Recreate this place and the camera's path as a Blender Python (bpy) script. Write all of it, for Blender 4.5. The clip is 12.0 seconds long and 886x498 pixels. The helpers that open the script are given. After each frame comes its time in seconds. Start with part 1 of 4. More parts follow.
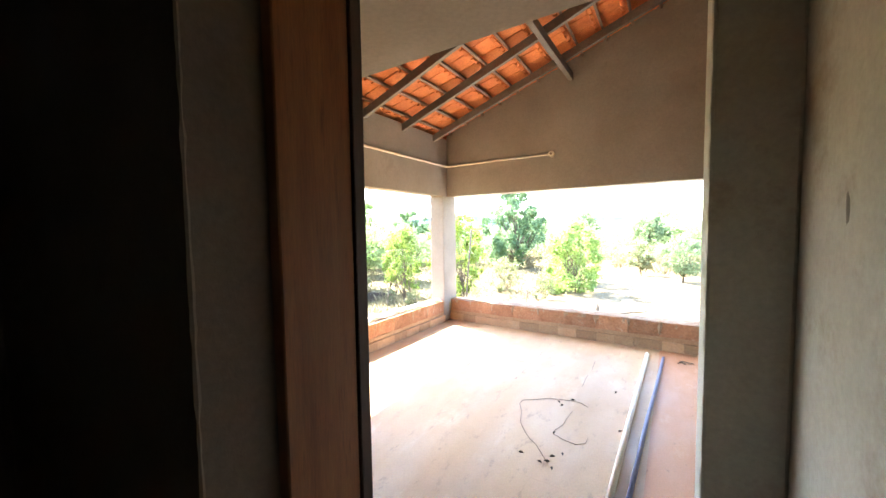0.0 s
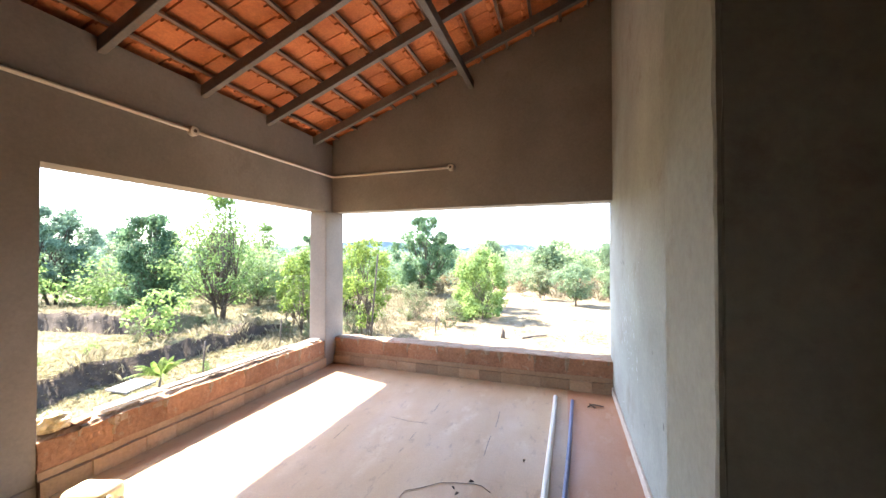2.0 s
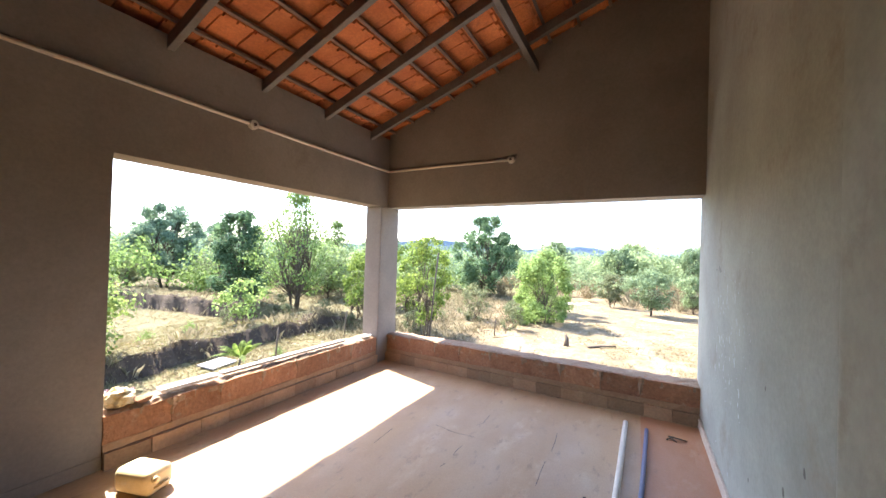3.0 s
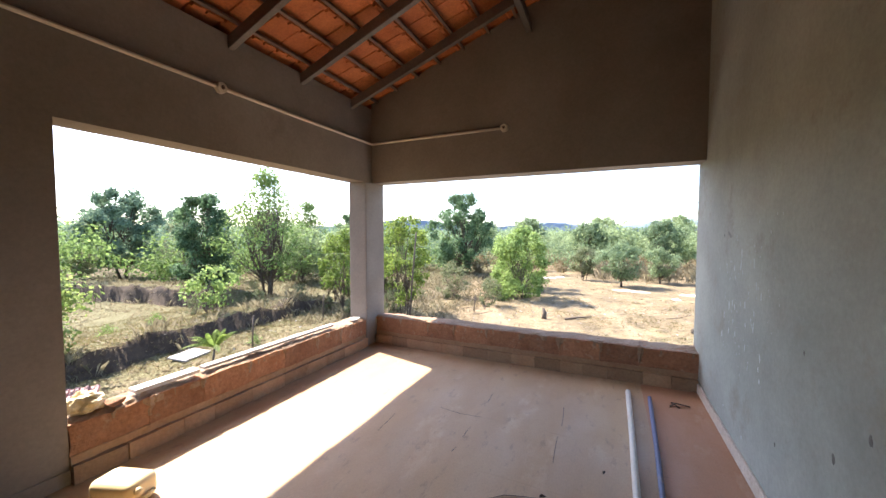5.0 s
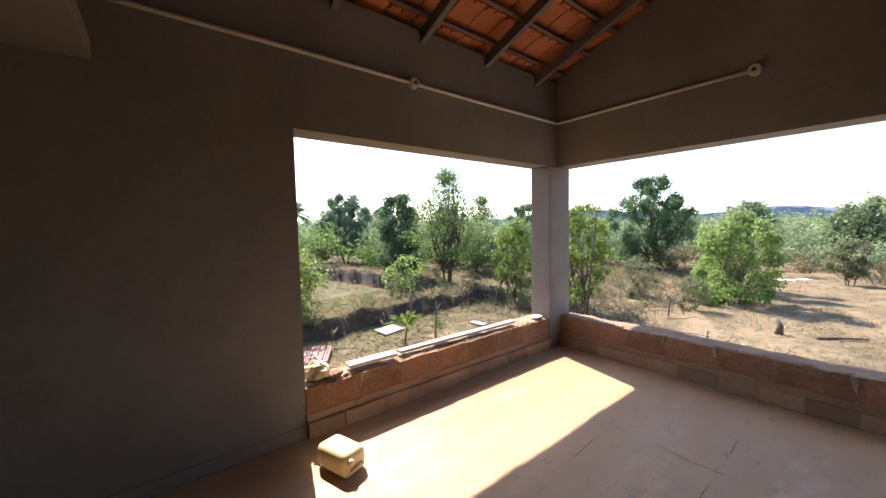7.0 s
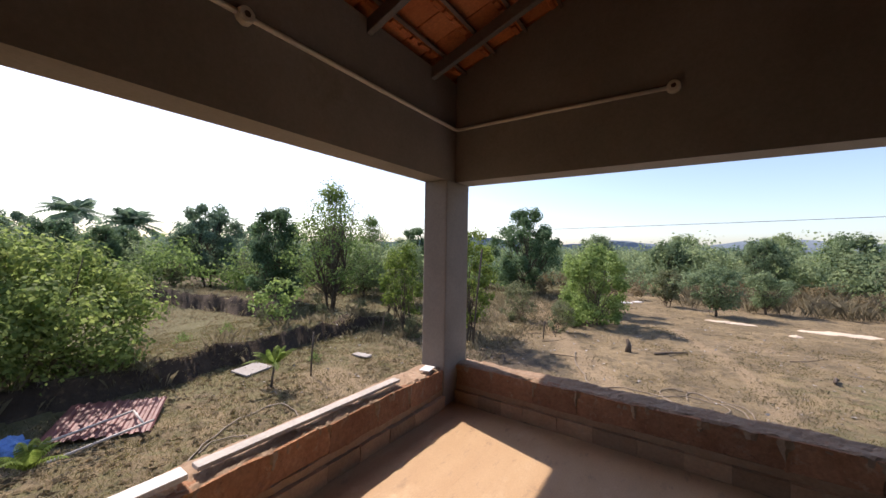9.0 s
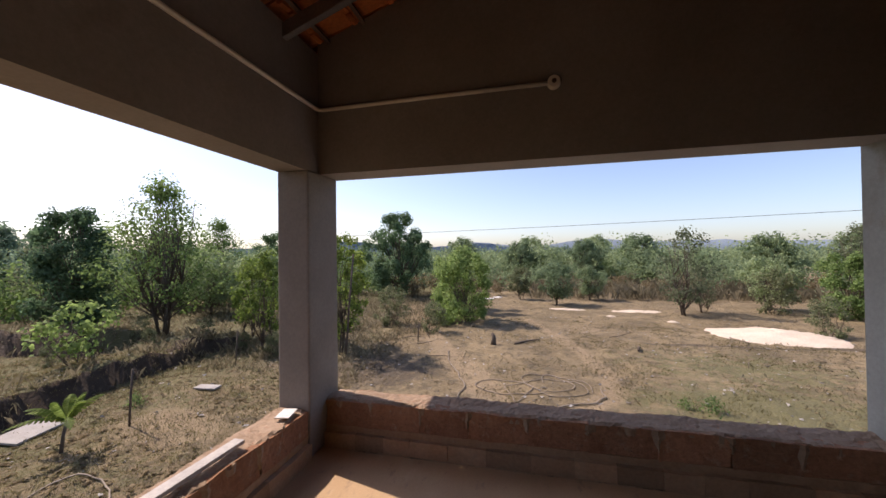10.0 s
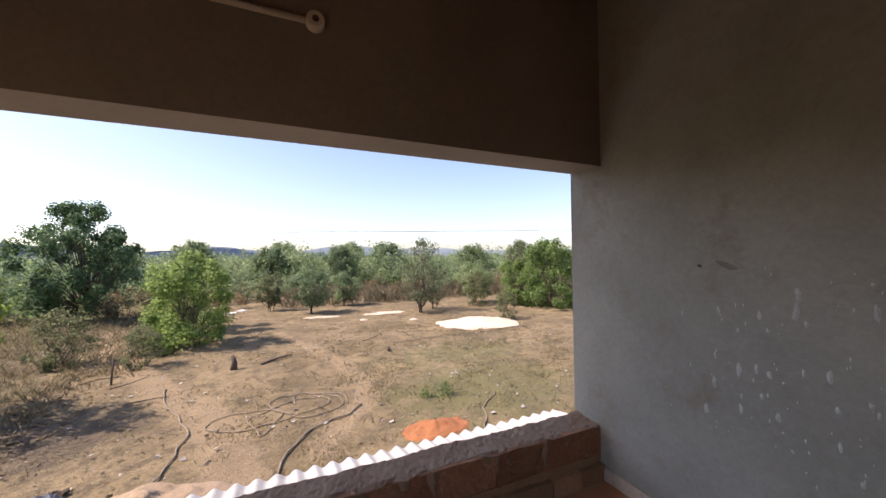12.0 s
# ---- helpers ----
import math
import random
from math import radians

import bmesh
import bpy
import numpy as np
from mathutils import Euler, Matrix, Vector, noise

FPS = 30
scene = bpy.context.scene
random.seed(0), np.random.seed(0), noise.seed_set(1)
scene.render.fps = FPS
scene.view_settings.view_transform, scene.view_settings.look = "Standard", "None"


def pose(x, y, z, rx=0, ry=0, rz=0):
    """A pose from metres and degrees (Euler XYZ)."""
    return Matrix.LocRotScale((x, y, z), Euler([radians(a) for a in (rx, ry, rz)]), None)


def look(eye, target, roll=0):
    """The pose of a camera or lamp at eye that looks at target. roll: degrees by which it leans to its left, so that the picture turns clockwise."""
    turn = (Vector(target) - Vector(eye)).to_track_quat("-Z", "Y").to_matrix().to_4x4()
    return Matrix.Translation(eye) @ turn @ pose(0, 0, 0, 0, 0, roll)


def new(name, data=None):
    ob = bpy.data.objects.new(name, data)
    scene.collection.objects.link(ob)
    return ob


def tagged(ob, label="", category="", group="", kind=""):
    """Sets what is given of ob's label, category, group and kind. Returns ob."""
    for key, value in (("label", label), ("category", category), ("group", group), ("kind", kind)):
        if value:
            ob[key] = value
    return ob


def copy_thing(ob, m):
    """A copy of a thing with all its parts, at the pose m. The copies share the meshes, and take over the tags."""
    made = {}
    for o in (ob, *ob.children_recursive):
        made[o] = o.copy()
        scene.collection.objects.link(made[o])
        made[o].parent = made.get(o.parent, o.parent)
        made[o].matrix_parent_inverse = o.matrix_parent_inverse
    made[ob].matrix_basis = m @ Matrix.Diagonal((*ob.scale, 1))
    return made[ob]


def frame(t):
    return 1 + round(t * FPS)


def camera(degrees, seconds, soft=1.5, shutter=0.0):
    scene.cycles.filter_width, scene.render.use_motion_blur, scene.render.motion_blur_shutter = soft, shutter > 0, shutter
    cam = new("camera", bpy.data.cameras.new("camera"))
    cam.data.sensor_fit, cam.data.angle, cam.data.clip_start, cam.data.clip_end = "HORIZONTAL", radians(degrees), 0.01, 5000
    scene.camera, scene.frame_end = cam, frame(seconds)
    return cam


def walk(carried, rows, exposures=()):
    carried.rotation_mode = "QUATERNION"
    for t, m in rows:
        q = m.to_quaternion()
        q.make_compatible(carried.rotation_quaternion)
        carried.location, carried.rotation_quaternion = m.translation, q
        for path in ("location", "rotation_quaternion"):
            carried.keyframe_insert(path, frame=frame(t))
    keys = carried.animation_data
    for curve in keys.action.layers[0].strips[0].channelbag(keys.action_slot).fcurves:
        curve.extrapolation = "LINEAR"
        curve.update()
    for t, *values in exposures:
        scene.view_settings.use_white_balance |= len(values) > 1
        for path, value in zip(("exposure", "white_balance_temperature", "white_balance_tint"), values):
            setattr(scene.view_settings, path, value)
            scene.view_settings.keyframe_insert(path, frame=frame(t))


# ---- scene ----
cam = camera(102.4, 12.0)
PATH = [
    (0, (-0.622, 0.478, 1.584), (-1.707, 2.154, 1.469), -0.8),
    (0.5, (-0.71, 0.626, 1.533), (-1.375, 2.509, 1.425), -1.4),
    (1, (-0.701, 0.967, 1.514), (-1.403, 2.84, 1.481), -0.6),
    (1.5, (-0.733, 1.206, 1.529), (-1.532, 3.039, 1.519), -0.0),
    (2, (-0.757, 1.411, 1.544), (-1.406, 3.302, 1.57), -0.0),
    (2.5, (-0.722, 1.597, 1.533), (-1.455, 3.457, 1.601), 2.1),
    (3, (-0.779, 1.699, 1.523), (-1.748, 3.449, 1.544), 1.8),
    (3.2, (-0.830, 1.697, 1.530), (-1.828, 3.428, 1.605), 1.2),
    (4.8, (-1.020, 1.762, 1.507), (-1.916, 3.549, 1.465), 1.1),
    (5, (-1.06, 1.785, 1.479), (-1.897, 3.599, 1.387), -0.0),
    (5.5, (-1.132, 1.809, 1.454), (-1.811, 3.684, 1.294), 0.2),
    (6, (-1.229, 1.823, 1.445), (-2.174, 3.577, 1.264), -1.4),
    (6.5, (-1.29, 1.912, 1.459), (-2.733, 3.291, 1.328), -0.9),
    (6.7, (-1.341, 1.932, 1.458), (-2.918, 3.156, 1.328), -1.3),
    (8.3, (-1.757, 2.452, 1.486), (-3.130, 3.905, 1.450), -0.4),
    (8.5, (-1.879, 2.547, 1.485), (-3.221, 4.03, 1.472), -0.6),
    (9, (-2.042, 2.758, 1.481), (-3.161, 4.415, 1.48), 1.0),
    (9.5, (-2.246, 2.972, 1.507), (-3.031, 4.811, 1.51), -0.1),
    (10, (-2.292, 3.202, 1.499), (-2.762, 5.146, 1.522), -0.7),
    (10.5, (-2.278, 3.419, 1.516), (-2.353, 5.418, 1.513), 0.3),
    (11, (-2.334, 3.584, 1.523), (-1.952, 5.547, 1.559), -0.9),
    (11.5, (-2.34, 3.736, 1.521), (-1.69, 5.628, 1.518), -1.3),
    (12, (-2.258, 3.932, 1.522), (-1.434, 5.754, 1.564), -0.6),
]
walk(cam, [(t, look(eye, target, roll)) for t, eye, target, roll in PATH],
     exposures=[(t, e, 6520 + 40 * t + 80 * max(0, t - 9) + 500 * max(0, 1 - t), 10 + 0.9 * t + 4 * min(1, max(0, t - 8.5)) - 3 * max(0, 1 - t)) for t, e in ((0, 4.45), (0.5, 4.25), (1, 3.9), (2, 3.4), (3, 2.85), (5, 2.3), (5.5, 2.05), (6.5, 1.75), (8.5, 1.27), (9, 0.76), (9.5, 0.5), (10.5, 0.72), (12, 0.98))])

# ---- world and sun ----
SUN_TO = Vector((0.83, -0.20, -1.0)).normalized()
world = bpy.data.worlds.new("sky")
scene.world = world
world.use_nodes = True
wn = world.node_tree
sky = wn.nodes.new("ShaderNodeTexSky")
sky.sky_type = "NISHITA"
sky.sun_disc = False
sky.sun_elevation = math.asin(-SUN_TO.z)
sky.sun_rotation = math.atan2(-SUN_TO.x, -SUN_TO.y)
sky.dust_density = 1.5
sky.air_density = 0.9
sky.altitude = 200
sky.ozone_density = 3.2
wn.links.new(sky.outputs[0], wn.nodes["Background"].inputs[0])
wn.nodes["Background"].inputs[1].default_value = 0.15
sun = new("sun", bpy.data.lights.new("sun", "SUN"))
sun.data.energy = 4.0
sun.data.angle = radians(0.5)
sun.data.color = (1.0, 0.95, 0.87)
sun.rotation_euler = SUN_TO.to_track_quat("-Z", "Y").to_euler()

# ---- materials ----
def ramp(nt, fac, stops):
    r = nt.nodes.new("ShaderNodeValToRGB")
    r.color_ramp.elements[0].position, r.color_ramp.elements[0].color = stops[0][0], (*stops[0][1], 1)
    r.color_ramp.elements[1].position, r.color_ramp.elements[1].color = stops[-1][0], (*stops[-1][1], 1)
    for p, c in stops[1:-1]:
        e = r.color_ramp.elements.new(p)
        e.color = (*c, 1)
    nt.links.new(fac, r.inputs[0])
    return r.outputs[0]


def noise_tex(nt, scale, detail=6, rough=0.6, stretch=(1, 1, 1)):
    g = nt.nodes.new("ShaderNodeNewGeometry")
    m = nt.nodes.new("ShaderNodeMapping")
    m.inputs["Scale"].default_value = stretch
    n = nt.nodes.new("ShaderNodeTexNoise")
    n.inputs["Scale"].default_value, n.inputs["Detail"].default_value, n.inputs["Roughness"].default_value = scale, detail, rough
    nt.links.new(g.outputs["Position"], m.inputs[0])
    nt.links.new(m.outputs[0], n.inputs["Vector"])
    return n.outputs["Fac"]


def mix(nt, kind, fac, a, b):
    n = nt.nodes.new("ShaderNodeMixRGB")
    n.blend_type = kind
    for sock, v in zip(n.inputs, (fac, a, b)):
        if isinstance(v, (int, float)):
            sock.default_value = v
        elif isinstance(v, tuple):
            sock.default_value = (*v, 1)
        else:
            nt.links.new(v, sock)
    return n.outputs[0]


def material(name, c0, c1, c2=None, big=1.2, fine=30, rough=0.85, bump=0.25, dist=0.01, metal=0.0, fine_mix=0.35, stretch=(1, 1, 1), rnd=0.0, island=False, c3=None, edge=0.2, spots=0.62, worn=0.0):
    """Base colour from a large noise (c0 to c1), a fine grain and, with c2, stains with edges of their own."""
    m = bpy.data.materials.new(name)
    m.use_nodes = True
    nt = m.node_tree
    b = nt.nodes["Principled BSDF"]
    large = noise_tex(nt, big, 5, 0.6, stretch)
    col = ramp(nt, large, [(0.5 - edge, c0), (0.5 + edge, c1)])
    if c2:
        st = noise_tex(nt, big * 2.7, 8, 0.7, stretch)
        col = mix(nt, "MIX", ramp(nt, st, [(0.56, (0, 0, 0)), (0.68, (0.8, 0.8, 0.8))]), col, c2)
    if c3:
        st = noise_tex(nt, big * 9.3, 6, 0.7, stretch)
        col = mix(nt, "MIX", ramp(nt, st, [(spots, (0, 0, 0)), (spots + 0.08, (0.8, 0.8, 0.8))]), col, c3)
    grain = noise_tex(nt, fine, 6, 0.65, stretch)
    col = mix(nt, "MULTIPLY", fine_mix, col, ramp(nt, grain, [(0.25, (0.35, 0.35, 0.35)), (0.75, (1.35, 1.35, 1.35))]))
    if rnd:
        if island:
            src = nt.nodes.new("ShaderNodeNewGeometry").outputs["Random Per Island"]
        else:
            src = nt.nodes.new("ShaderNodeObjectInfo").outputs["Random"]
        col = mix(nt, "MULTIPLY", 1.0, col, ramp(nt, src, [(0.0, (1 - rnd,) * 3), (1.0, (1 + rnd,) * 3)]))
    nt.links.new(col, b.inputs["Base Color"])
    b.inputs["Roughness"].default_value, b.inputs["Metallic"].default_value = rough, metal
    if worn:                                   # patches of dust dull the sheen
        dull = ramp(nt, noise_tex(nt, big * 3.1, 6, 0.65, stretch), [(0.35, (rough,) * 3), (0.65, (rough + worn,) * 3)])
        nt.links.new(dull, b.inputs["Roughness"])
    if bump:
        bp = nt.nodes.new("ShaderNodeBump")
        bp.inputs["Strength"].default_value, bp.inputs["Distance"].default_value = bump, dist
        nt.links.new(grain, bp.inputs["Height"])
        nt.links.new(bp.outputs[0], b.inputs["Normal"])
    return m


def leaf_material(name, c0, c1, sheen=0.7):
    m = bpy.data.materials.new(name)
    m.use_nodes = True
    nt = m.node_tree
    b = nt.nodes["Principled BSDF"]
    isl = nt.nodes.new("ShaderNodeNewGeometry").outputs["Random Per Island"]
    col = ramp(nt, isl, [(0.0, c0), (1.0, c1)])
    oi = nt.nodes.new("ShaderNodeObjectInfo").outputs["Random"]
    col = mix(nt, "MULTIPLY", 1.0, col, ramp(nt, oi, [(0, (0.75, 0.8, 0.8)), (1, (1.25, 1.2, 1.1))]))
    nt.links.new(col, b.inputs["Base Color"])
    b.inputs["Roughness"].default_value = sheen
    b.inputs["Specular IOR Level"].default_value = 0.25
    t = nt.nodes.new("ShaderNodeBsdfTranslucent")
    nt.links.new(col, t.inputs[0])
    mx = nt.nodes.new("ShaderNodeMixShader")
    mx.inputs[0].default_value = 0.56
    nt.links.new(b.outputs[0], mx.inputs[1])
    nt.links.new(t.outputs[0], mx.inputs[2])
    nt.links.new(mx.outputs[0], nt.nodes["Material Output"].inputs["Surface"])
    return m


def ground_material():
    """Dry earth; the attributes worn, green and litter say where the ground is trodden bare, grassed or strewn with
    dead leaves. litter also paints a low ridge's shadow line.
    """
    m = bpy.data.materials.new("dry_earth")
    m.use_nodes = True
    nt = m.node_tree
    b = nt.nodes["Principled BSDF"]
    large, mid, fine = noise_tex(nt, 0.33, 6, 0.62), noise_tex(nt, 1.7, 8, 0.7), noise_tex(nt, 14, 6, 0.7)
    col = ramp(nt, large, [(0.36, (0.158, 0.116, 0.06)), (0.64, (0.265, 0.196, 0.106))])
    col = mix(nt, "MIX", ramp(nt, mid, [(0.48, (0, 0, 0)), (0.60, (0.85, 0.85, 0.85))]), col, (0.11, 0.083, 0.045))

    def laid(name, colour, lo, hi, most, col):
        at = nt.nodes.new("ShaderNodeAttribute")
        at.attribute_name = name
        edge = mix(nt, "ADD", 1.0, at.outputs["Fac"], ramp(nt, noise_tex(nt, 2.6, 7, 0.72), [(0.2, (0, 0, 0)), (0.8, (1, 1, 1))]))
        return mix(nt, "MIX", ramp(nt, edge, [(lo, (0, 0, 0)), (hi, (most,) * 3)]), col, colour)
    col = laid("litter", (0.088, 0.064, 0.04), 0.75, 1.0, 0.8, col)
    col = laid("green", (0.125, 0.118, 0.045), 0.72, 1.0, 0.8, col)
    col = laid("worn", (0.28, 0.205, 0.12), 0.80, 1.15, 0.75, col)
    bits = noise_tex(nt, 5.5, 8, 0.75)
    col = mix(nt, "MIX", ramp(nt, bits, [(0.60, (0, 0, 0)), (0.68, (0.7, 0.7, 0.7))]), col, (0.31, 0.25, 0.165))
    col = mix(nt, "MIX", ramp(nt, bits, [(0.33, (0.75, 0.75, 0.75)), (0.42, (0, 0, 0))]), col, (0.075, 0.056, 0.032))
    col = mix(nt, "MULTIPLY", 0.6, col, ramp(nt, fine, [(0.25, (0.4, 0.4, 0.4)), (0.75, (1.35, 1.35, 1.35))]))
    nt.links.new(col, b.inputs["Base Color"])
    b.inputs["Roughness"].default_value = 0.97
    bp = nt.nodes.new("ShaderNodeBump")
    bp.inputs["Strength"].default_value, bp.inputs["Distance"].default_value = 0.8, 0.06
    nt.links.new(fine, bp.inputs["Height"])
    bq = nt.nodes.new("ShaderNodeBump")
    bq.inputs["Strength"].default_value, bq.inputs["Distance"].default_value = 0.8, 0.12
    nt.links.new(mid, bq.inputs["Height"])
    nt.links.new(bp.outputs[0], bq.inputs["Normal"])
    nt.links.new(bq.outputs[0], b.inputs["Normal"])
    return m


PLASTER = material("cement_plaster", (0.20, 0.168, 0.14), (0.29, 0.252, 0.218), (0.225, 0.186, 0.152), 0.9, 45, 0.9, 0.25, 0.004, fine_mix=0.22)
PLASTER_EAST = material("cement_plaster_grey", (0.235, 0.23, 0.195), (0.39, 0.385, 0.335), (0.25, 0.215, 0.165), 0.8, 40, 0.88, 0.25, 0.004, fine_mix=0.22)
SPLASH = material("lime_splash", (0.40, 0.41, 0.395), (0.58, 0.58, 0.565), None, 5, 60, 0.9, 0.1, 0.002)
DARK_SPOT = material("dark_scuff", (0.10, 0.09, 0.08), (0.16, 0.14, 0.12), None, 8, 60, 0.9, 0.1, 0.002)
SMUDGE = material("grey_smudge", (0.17, 0.16, 0.14), (0.25, 0.235, 0.21), None, 8, 60, 0.9, 0.1, 0.002)
FLOOR = material("dusty_floor_tile", (0.40, 0.245, 0.125), (0.51, 0.345, 0.19), (0.53, 0.375, 0.225), 0.8, 70, 0.48, 0.25, 0.003, fine_mix=0.22, c3=(0.33, 0.215, 0.125), stretch=(1.8, 0.7, 1), spots=0.575, worn=0.25)
FLOOR_RED = material("reddish_floor_tile", (0.40, 0.185, 0.09), (0.48, 0.245, 0.125), (0.49, 0.30, 0.18), 1.0, 70, 0.5, 0.25, 0.003, fine_mix=0.2, c3=(0.26, 0.14, 0.08), stretch=(1.8, 0.7, 1), worn=0.25)
GROUT = material("floor_joint", (0.40, 0.275, 0.16), (0.46, 0.325, 0.195), None, 0.3, 50, 0.95, 0.1, 0.002, c3=(0.06, 0.042, 0.03), spots=0.54)
LATERITE = material("laterite", (0.31, 0.14, 0.07), (0.43, 0.22, 0.12), (0.43, 0.30, 0.20), 4.2, 34, 0.95, 1.0, 0.022, rnd=0.22, fine_mix=0.5, c3=(0.15, 0.07, 0.045))
SKIRT_BLOCK = material("mortared_block", (0.38, 0.22, 0.12), (0.46, 0.30, 0.175), (0.40, 0.28, 0.18), 4, 40, 0.95, 0.5, 0.008, rnd=0.28)
MORTAR = material("brown_mortar", (0.28, 0.185, 0.115), (0.38, 0.27, 0.18), (0.32, 0.17, 0.095), 5, 45, 0.95, 0.7, 0.008, c3=(0.14, 0.095, 0.08))
TILE = material("clay_roof_tile", (0.50, 0.13, 0.042), (0.65, 0.215, 0.072), (0.38, 0.105, 0.042), 2.5, 40, 0.85, 0.3, 0.006, rnd=0.2)
TILE_ISL = material("clay_roof_tile_rest", (0.50, 0.13, 0.042), (0.65, 0.215, 0.072), (0.38, 0.105, 0.042), 2.5, 40, 0.85, 0.3, 0.006, rnd=0.2, island=True)
STEEL = material("primed_steel", (0.13, 0.112, 0.10), (0.20, 0.175, 0.155), (0.17, 0.11, 0.08), 3, 50, 0.6, 0.1, 0.002, metal=0.2)
BATTEN = material("steel_batten", (0.15, 0.095, 0.07), (0.24, 0.155, 0.115), None, 4, 60, 0.65, 0.1, 0.002, metal=0.15)
PVC = material("white_pvc", (0.63, 0.56, 0.46), (0.73, 0.66, 0.55), None, 3, 30, 0.6, 0.05, 0.001, fine_mix=0.15)
PVC_BLUE = material("blue_grey_pvc", (0.12, 0.12, 0.20), (0.18, 0.18, 0.27), (0.26, 0.23, 0.22), 3, 30, 0.6, 0.05, 0.001, fine_mix=0.15)
# colour standing in for the shade inside a box opening
HOLE = material("hole_shade", (0.07, 0.04, 0.03), (0.11, 0.065, 0.05), None, 5, 30, 0.9, 0)
WOOD = material("door_frame_wood", (0.22, 0.082, 0.03), (0.34, 0.14, 0.052), (0.16, 0.058, 0.024), 3, 30, 0.5, 0.2, 0.003, stretch=(6, 6, 0.5))
WOOD_DARK = material("dark_wood_edge", (0.05, 0.03, 0.025), (0.08, 0.05, 0.04), None, 3, 30, 0.6, 0.2, 0.003, stretch=(6, 6, 0.5))
SKIRTING = material("cream_skirting", (0.50, 0.40, 0.30), (0.60, 0.50, 0.40), (0.40, 0.28, 0.2), 3, 40, 0.7, 0.15, 0.003)
PLASTIC = material("cream_plastic", (0.76, 0.58, 0.30), (0.82, 0.68, 0.42), (0.78, 0.66, 0.48), 6, 40, 0.5, 0.1, 0.002, fine_mix=0.15)
CEMENT_SHEET = material("cement_sheet", (0.40, 0.39, 0.37), (0.50, 0.49, 0.47), (0.33, 0.32, 0.30), 2, 30, 0.9, 0.2, 0.003, fine_mix=0.2)
CONCRETE = material("pale_concrete", (0.30, 0.275, 0.245), (0.40, 0.37, 0.335), (0.24, 0.20, 0.165), 2, 30, 0.9, 0.3, 0.005)
PLANK = material("white_plank", (0.62, 0.60, 0.57), (0.72, 0.70, 0.68), (0.45, 0.42, 0.4), 6, 50, 0.7, 0.2, 0.003)
PLANK_GREY = material("weathered_batten", (0.36, 0.33, 0.30), (0.50, 0.46, 0.42), None, 6, 50, 0.8, 0.3, 0.003)
WRAP = material("yellow_wrapper", (0.66, 0.47, 0.17), (0.80, 0.70, 0.48), (0.80, 0.74, 0.62), 9, 60, 0.5, 0.4, 0.006)
STRING = material("brown_string", (0.15, 0.105, 0.075), (0.23, 0.16, 0.115), None, 10, 60, 0.9, 0)
EARTH = ground_material()
LITTER = material("dark_litter", (0.10, 0.075, 0.055), (0.17, 0.125, 0.085), (0.17, 0.13, 0.09), 1.2, 9, 0.97, 0.9, 0.05)
# dark soil, deepened so that the bank faces look shaded
BANK = material("bank_earth_with_shade", (0.038, 0.025, 0.016), (0.075, 0.05, 0.03), (0.15, 0.10, 0.06), 1.2, 9, 0.98, 0.9, 0.08)
SAND = material("pale_sand", (0.55, 0.44, 0.33), (0.63, 0.53, 0.42), None, 0.9, 12, 0.95, 0.4, 0.02)
SAND_DIRTY = material("dirty_sand", (0.26, 0.185, 0.115), (0.34, 0.25, 0.165), (0.20, 0.145, 0.09), 1.5, 12, 0.95, 0.6, 0.03)
RED_SOIL = material("red_soil", (0.27, 0.10, 0.04), (0.38, 0.15, 0.06), None, 2, 14, 0.97, 0.8, 0.04)
BARK = material("bark", (0.075, 0.055, 0.04), (0.13, 0.10, 0.075), None, 4, 30, 0.95, 0.5, 0.02)
HOSE = material("grey_hose", (0.17, 0.13, 0.09), (0.29, 0.23, 0.165), None, 4, 30, 0.7, 0)
RED_SHEET = material("red_metal_sheet", (0.13, 0.035, 0.03), (0.19, 0.062, 0.052), None, 3, 20, 0.6, 0.1, 0.003)
BLUE = material("blue_plastic", (0.10, 0.22, 0.50), (0.16, 0.32, 0.62), None, 6, 30, 0.6, 0.1, 0.003)
GREY_PLASTIC = material("dark_grey_plastic", (0.06, 0.065, 0.08), (0.12, 0.125, 0.14), None, 5, 30, 0.45, 0.2, 0.004)
GRASS = leaf_material("dry_grass", (0.15, 0.125, 0.08), (0.29, 0.245, 0.165), 0.8)
OLIVE = leaf_material("olive_grass", (0.085, 0.078, 0.035), (0.22, 0.185, 0.09), 0.9)
DRY_LEAF = leaf_material("dry_twig_leaf", (0.17, 0.13, 0.075), (0.30, 0.24, 0.15), 0.8)
FLAKES = leaf_material("dead_leaves", (0.085, 0.065, 0.04), (0.38, 0.29, 0.18), 0.9)
LEAF_DARK = leaf_material("leaf_dark", (0.08, 0.14, 0.07), (0.195, 0.295, 0.15))
LEAF_MID = leaf_material("leaf_mid", (0.105, 0.17, 0.05), (0.25, 0.35, 0.125))
LEAF_LIME = leaf_material("leaf_lime", (0.105, 0.16, 0.030), (0.245, 0.32, 0.08))
LEAF_PALE = leaf_material("leaf_pale", (0.11, 0.135, 0.07), (0.22, 0.24, 0.14))
LEAF_BRIGHT = leaf_material("leaf_bright", (0.095, 0.155, 0.042), (0.33, 0.41, 0.14))
# two leaf colours paled and blued to paint in distance haze
LEAF_HAZE = leaf_material("leaf_haze_painted", (0.11, 0.175, 0.125), (0.215, 0.305, 0.21), 0.85)
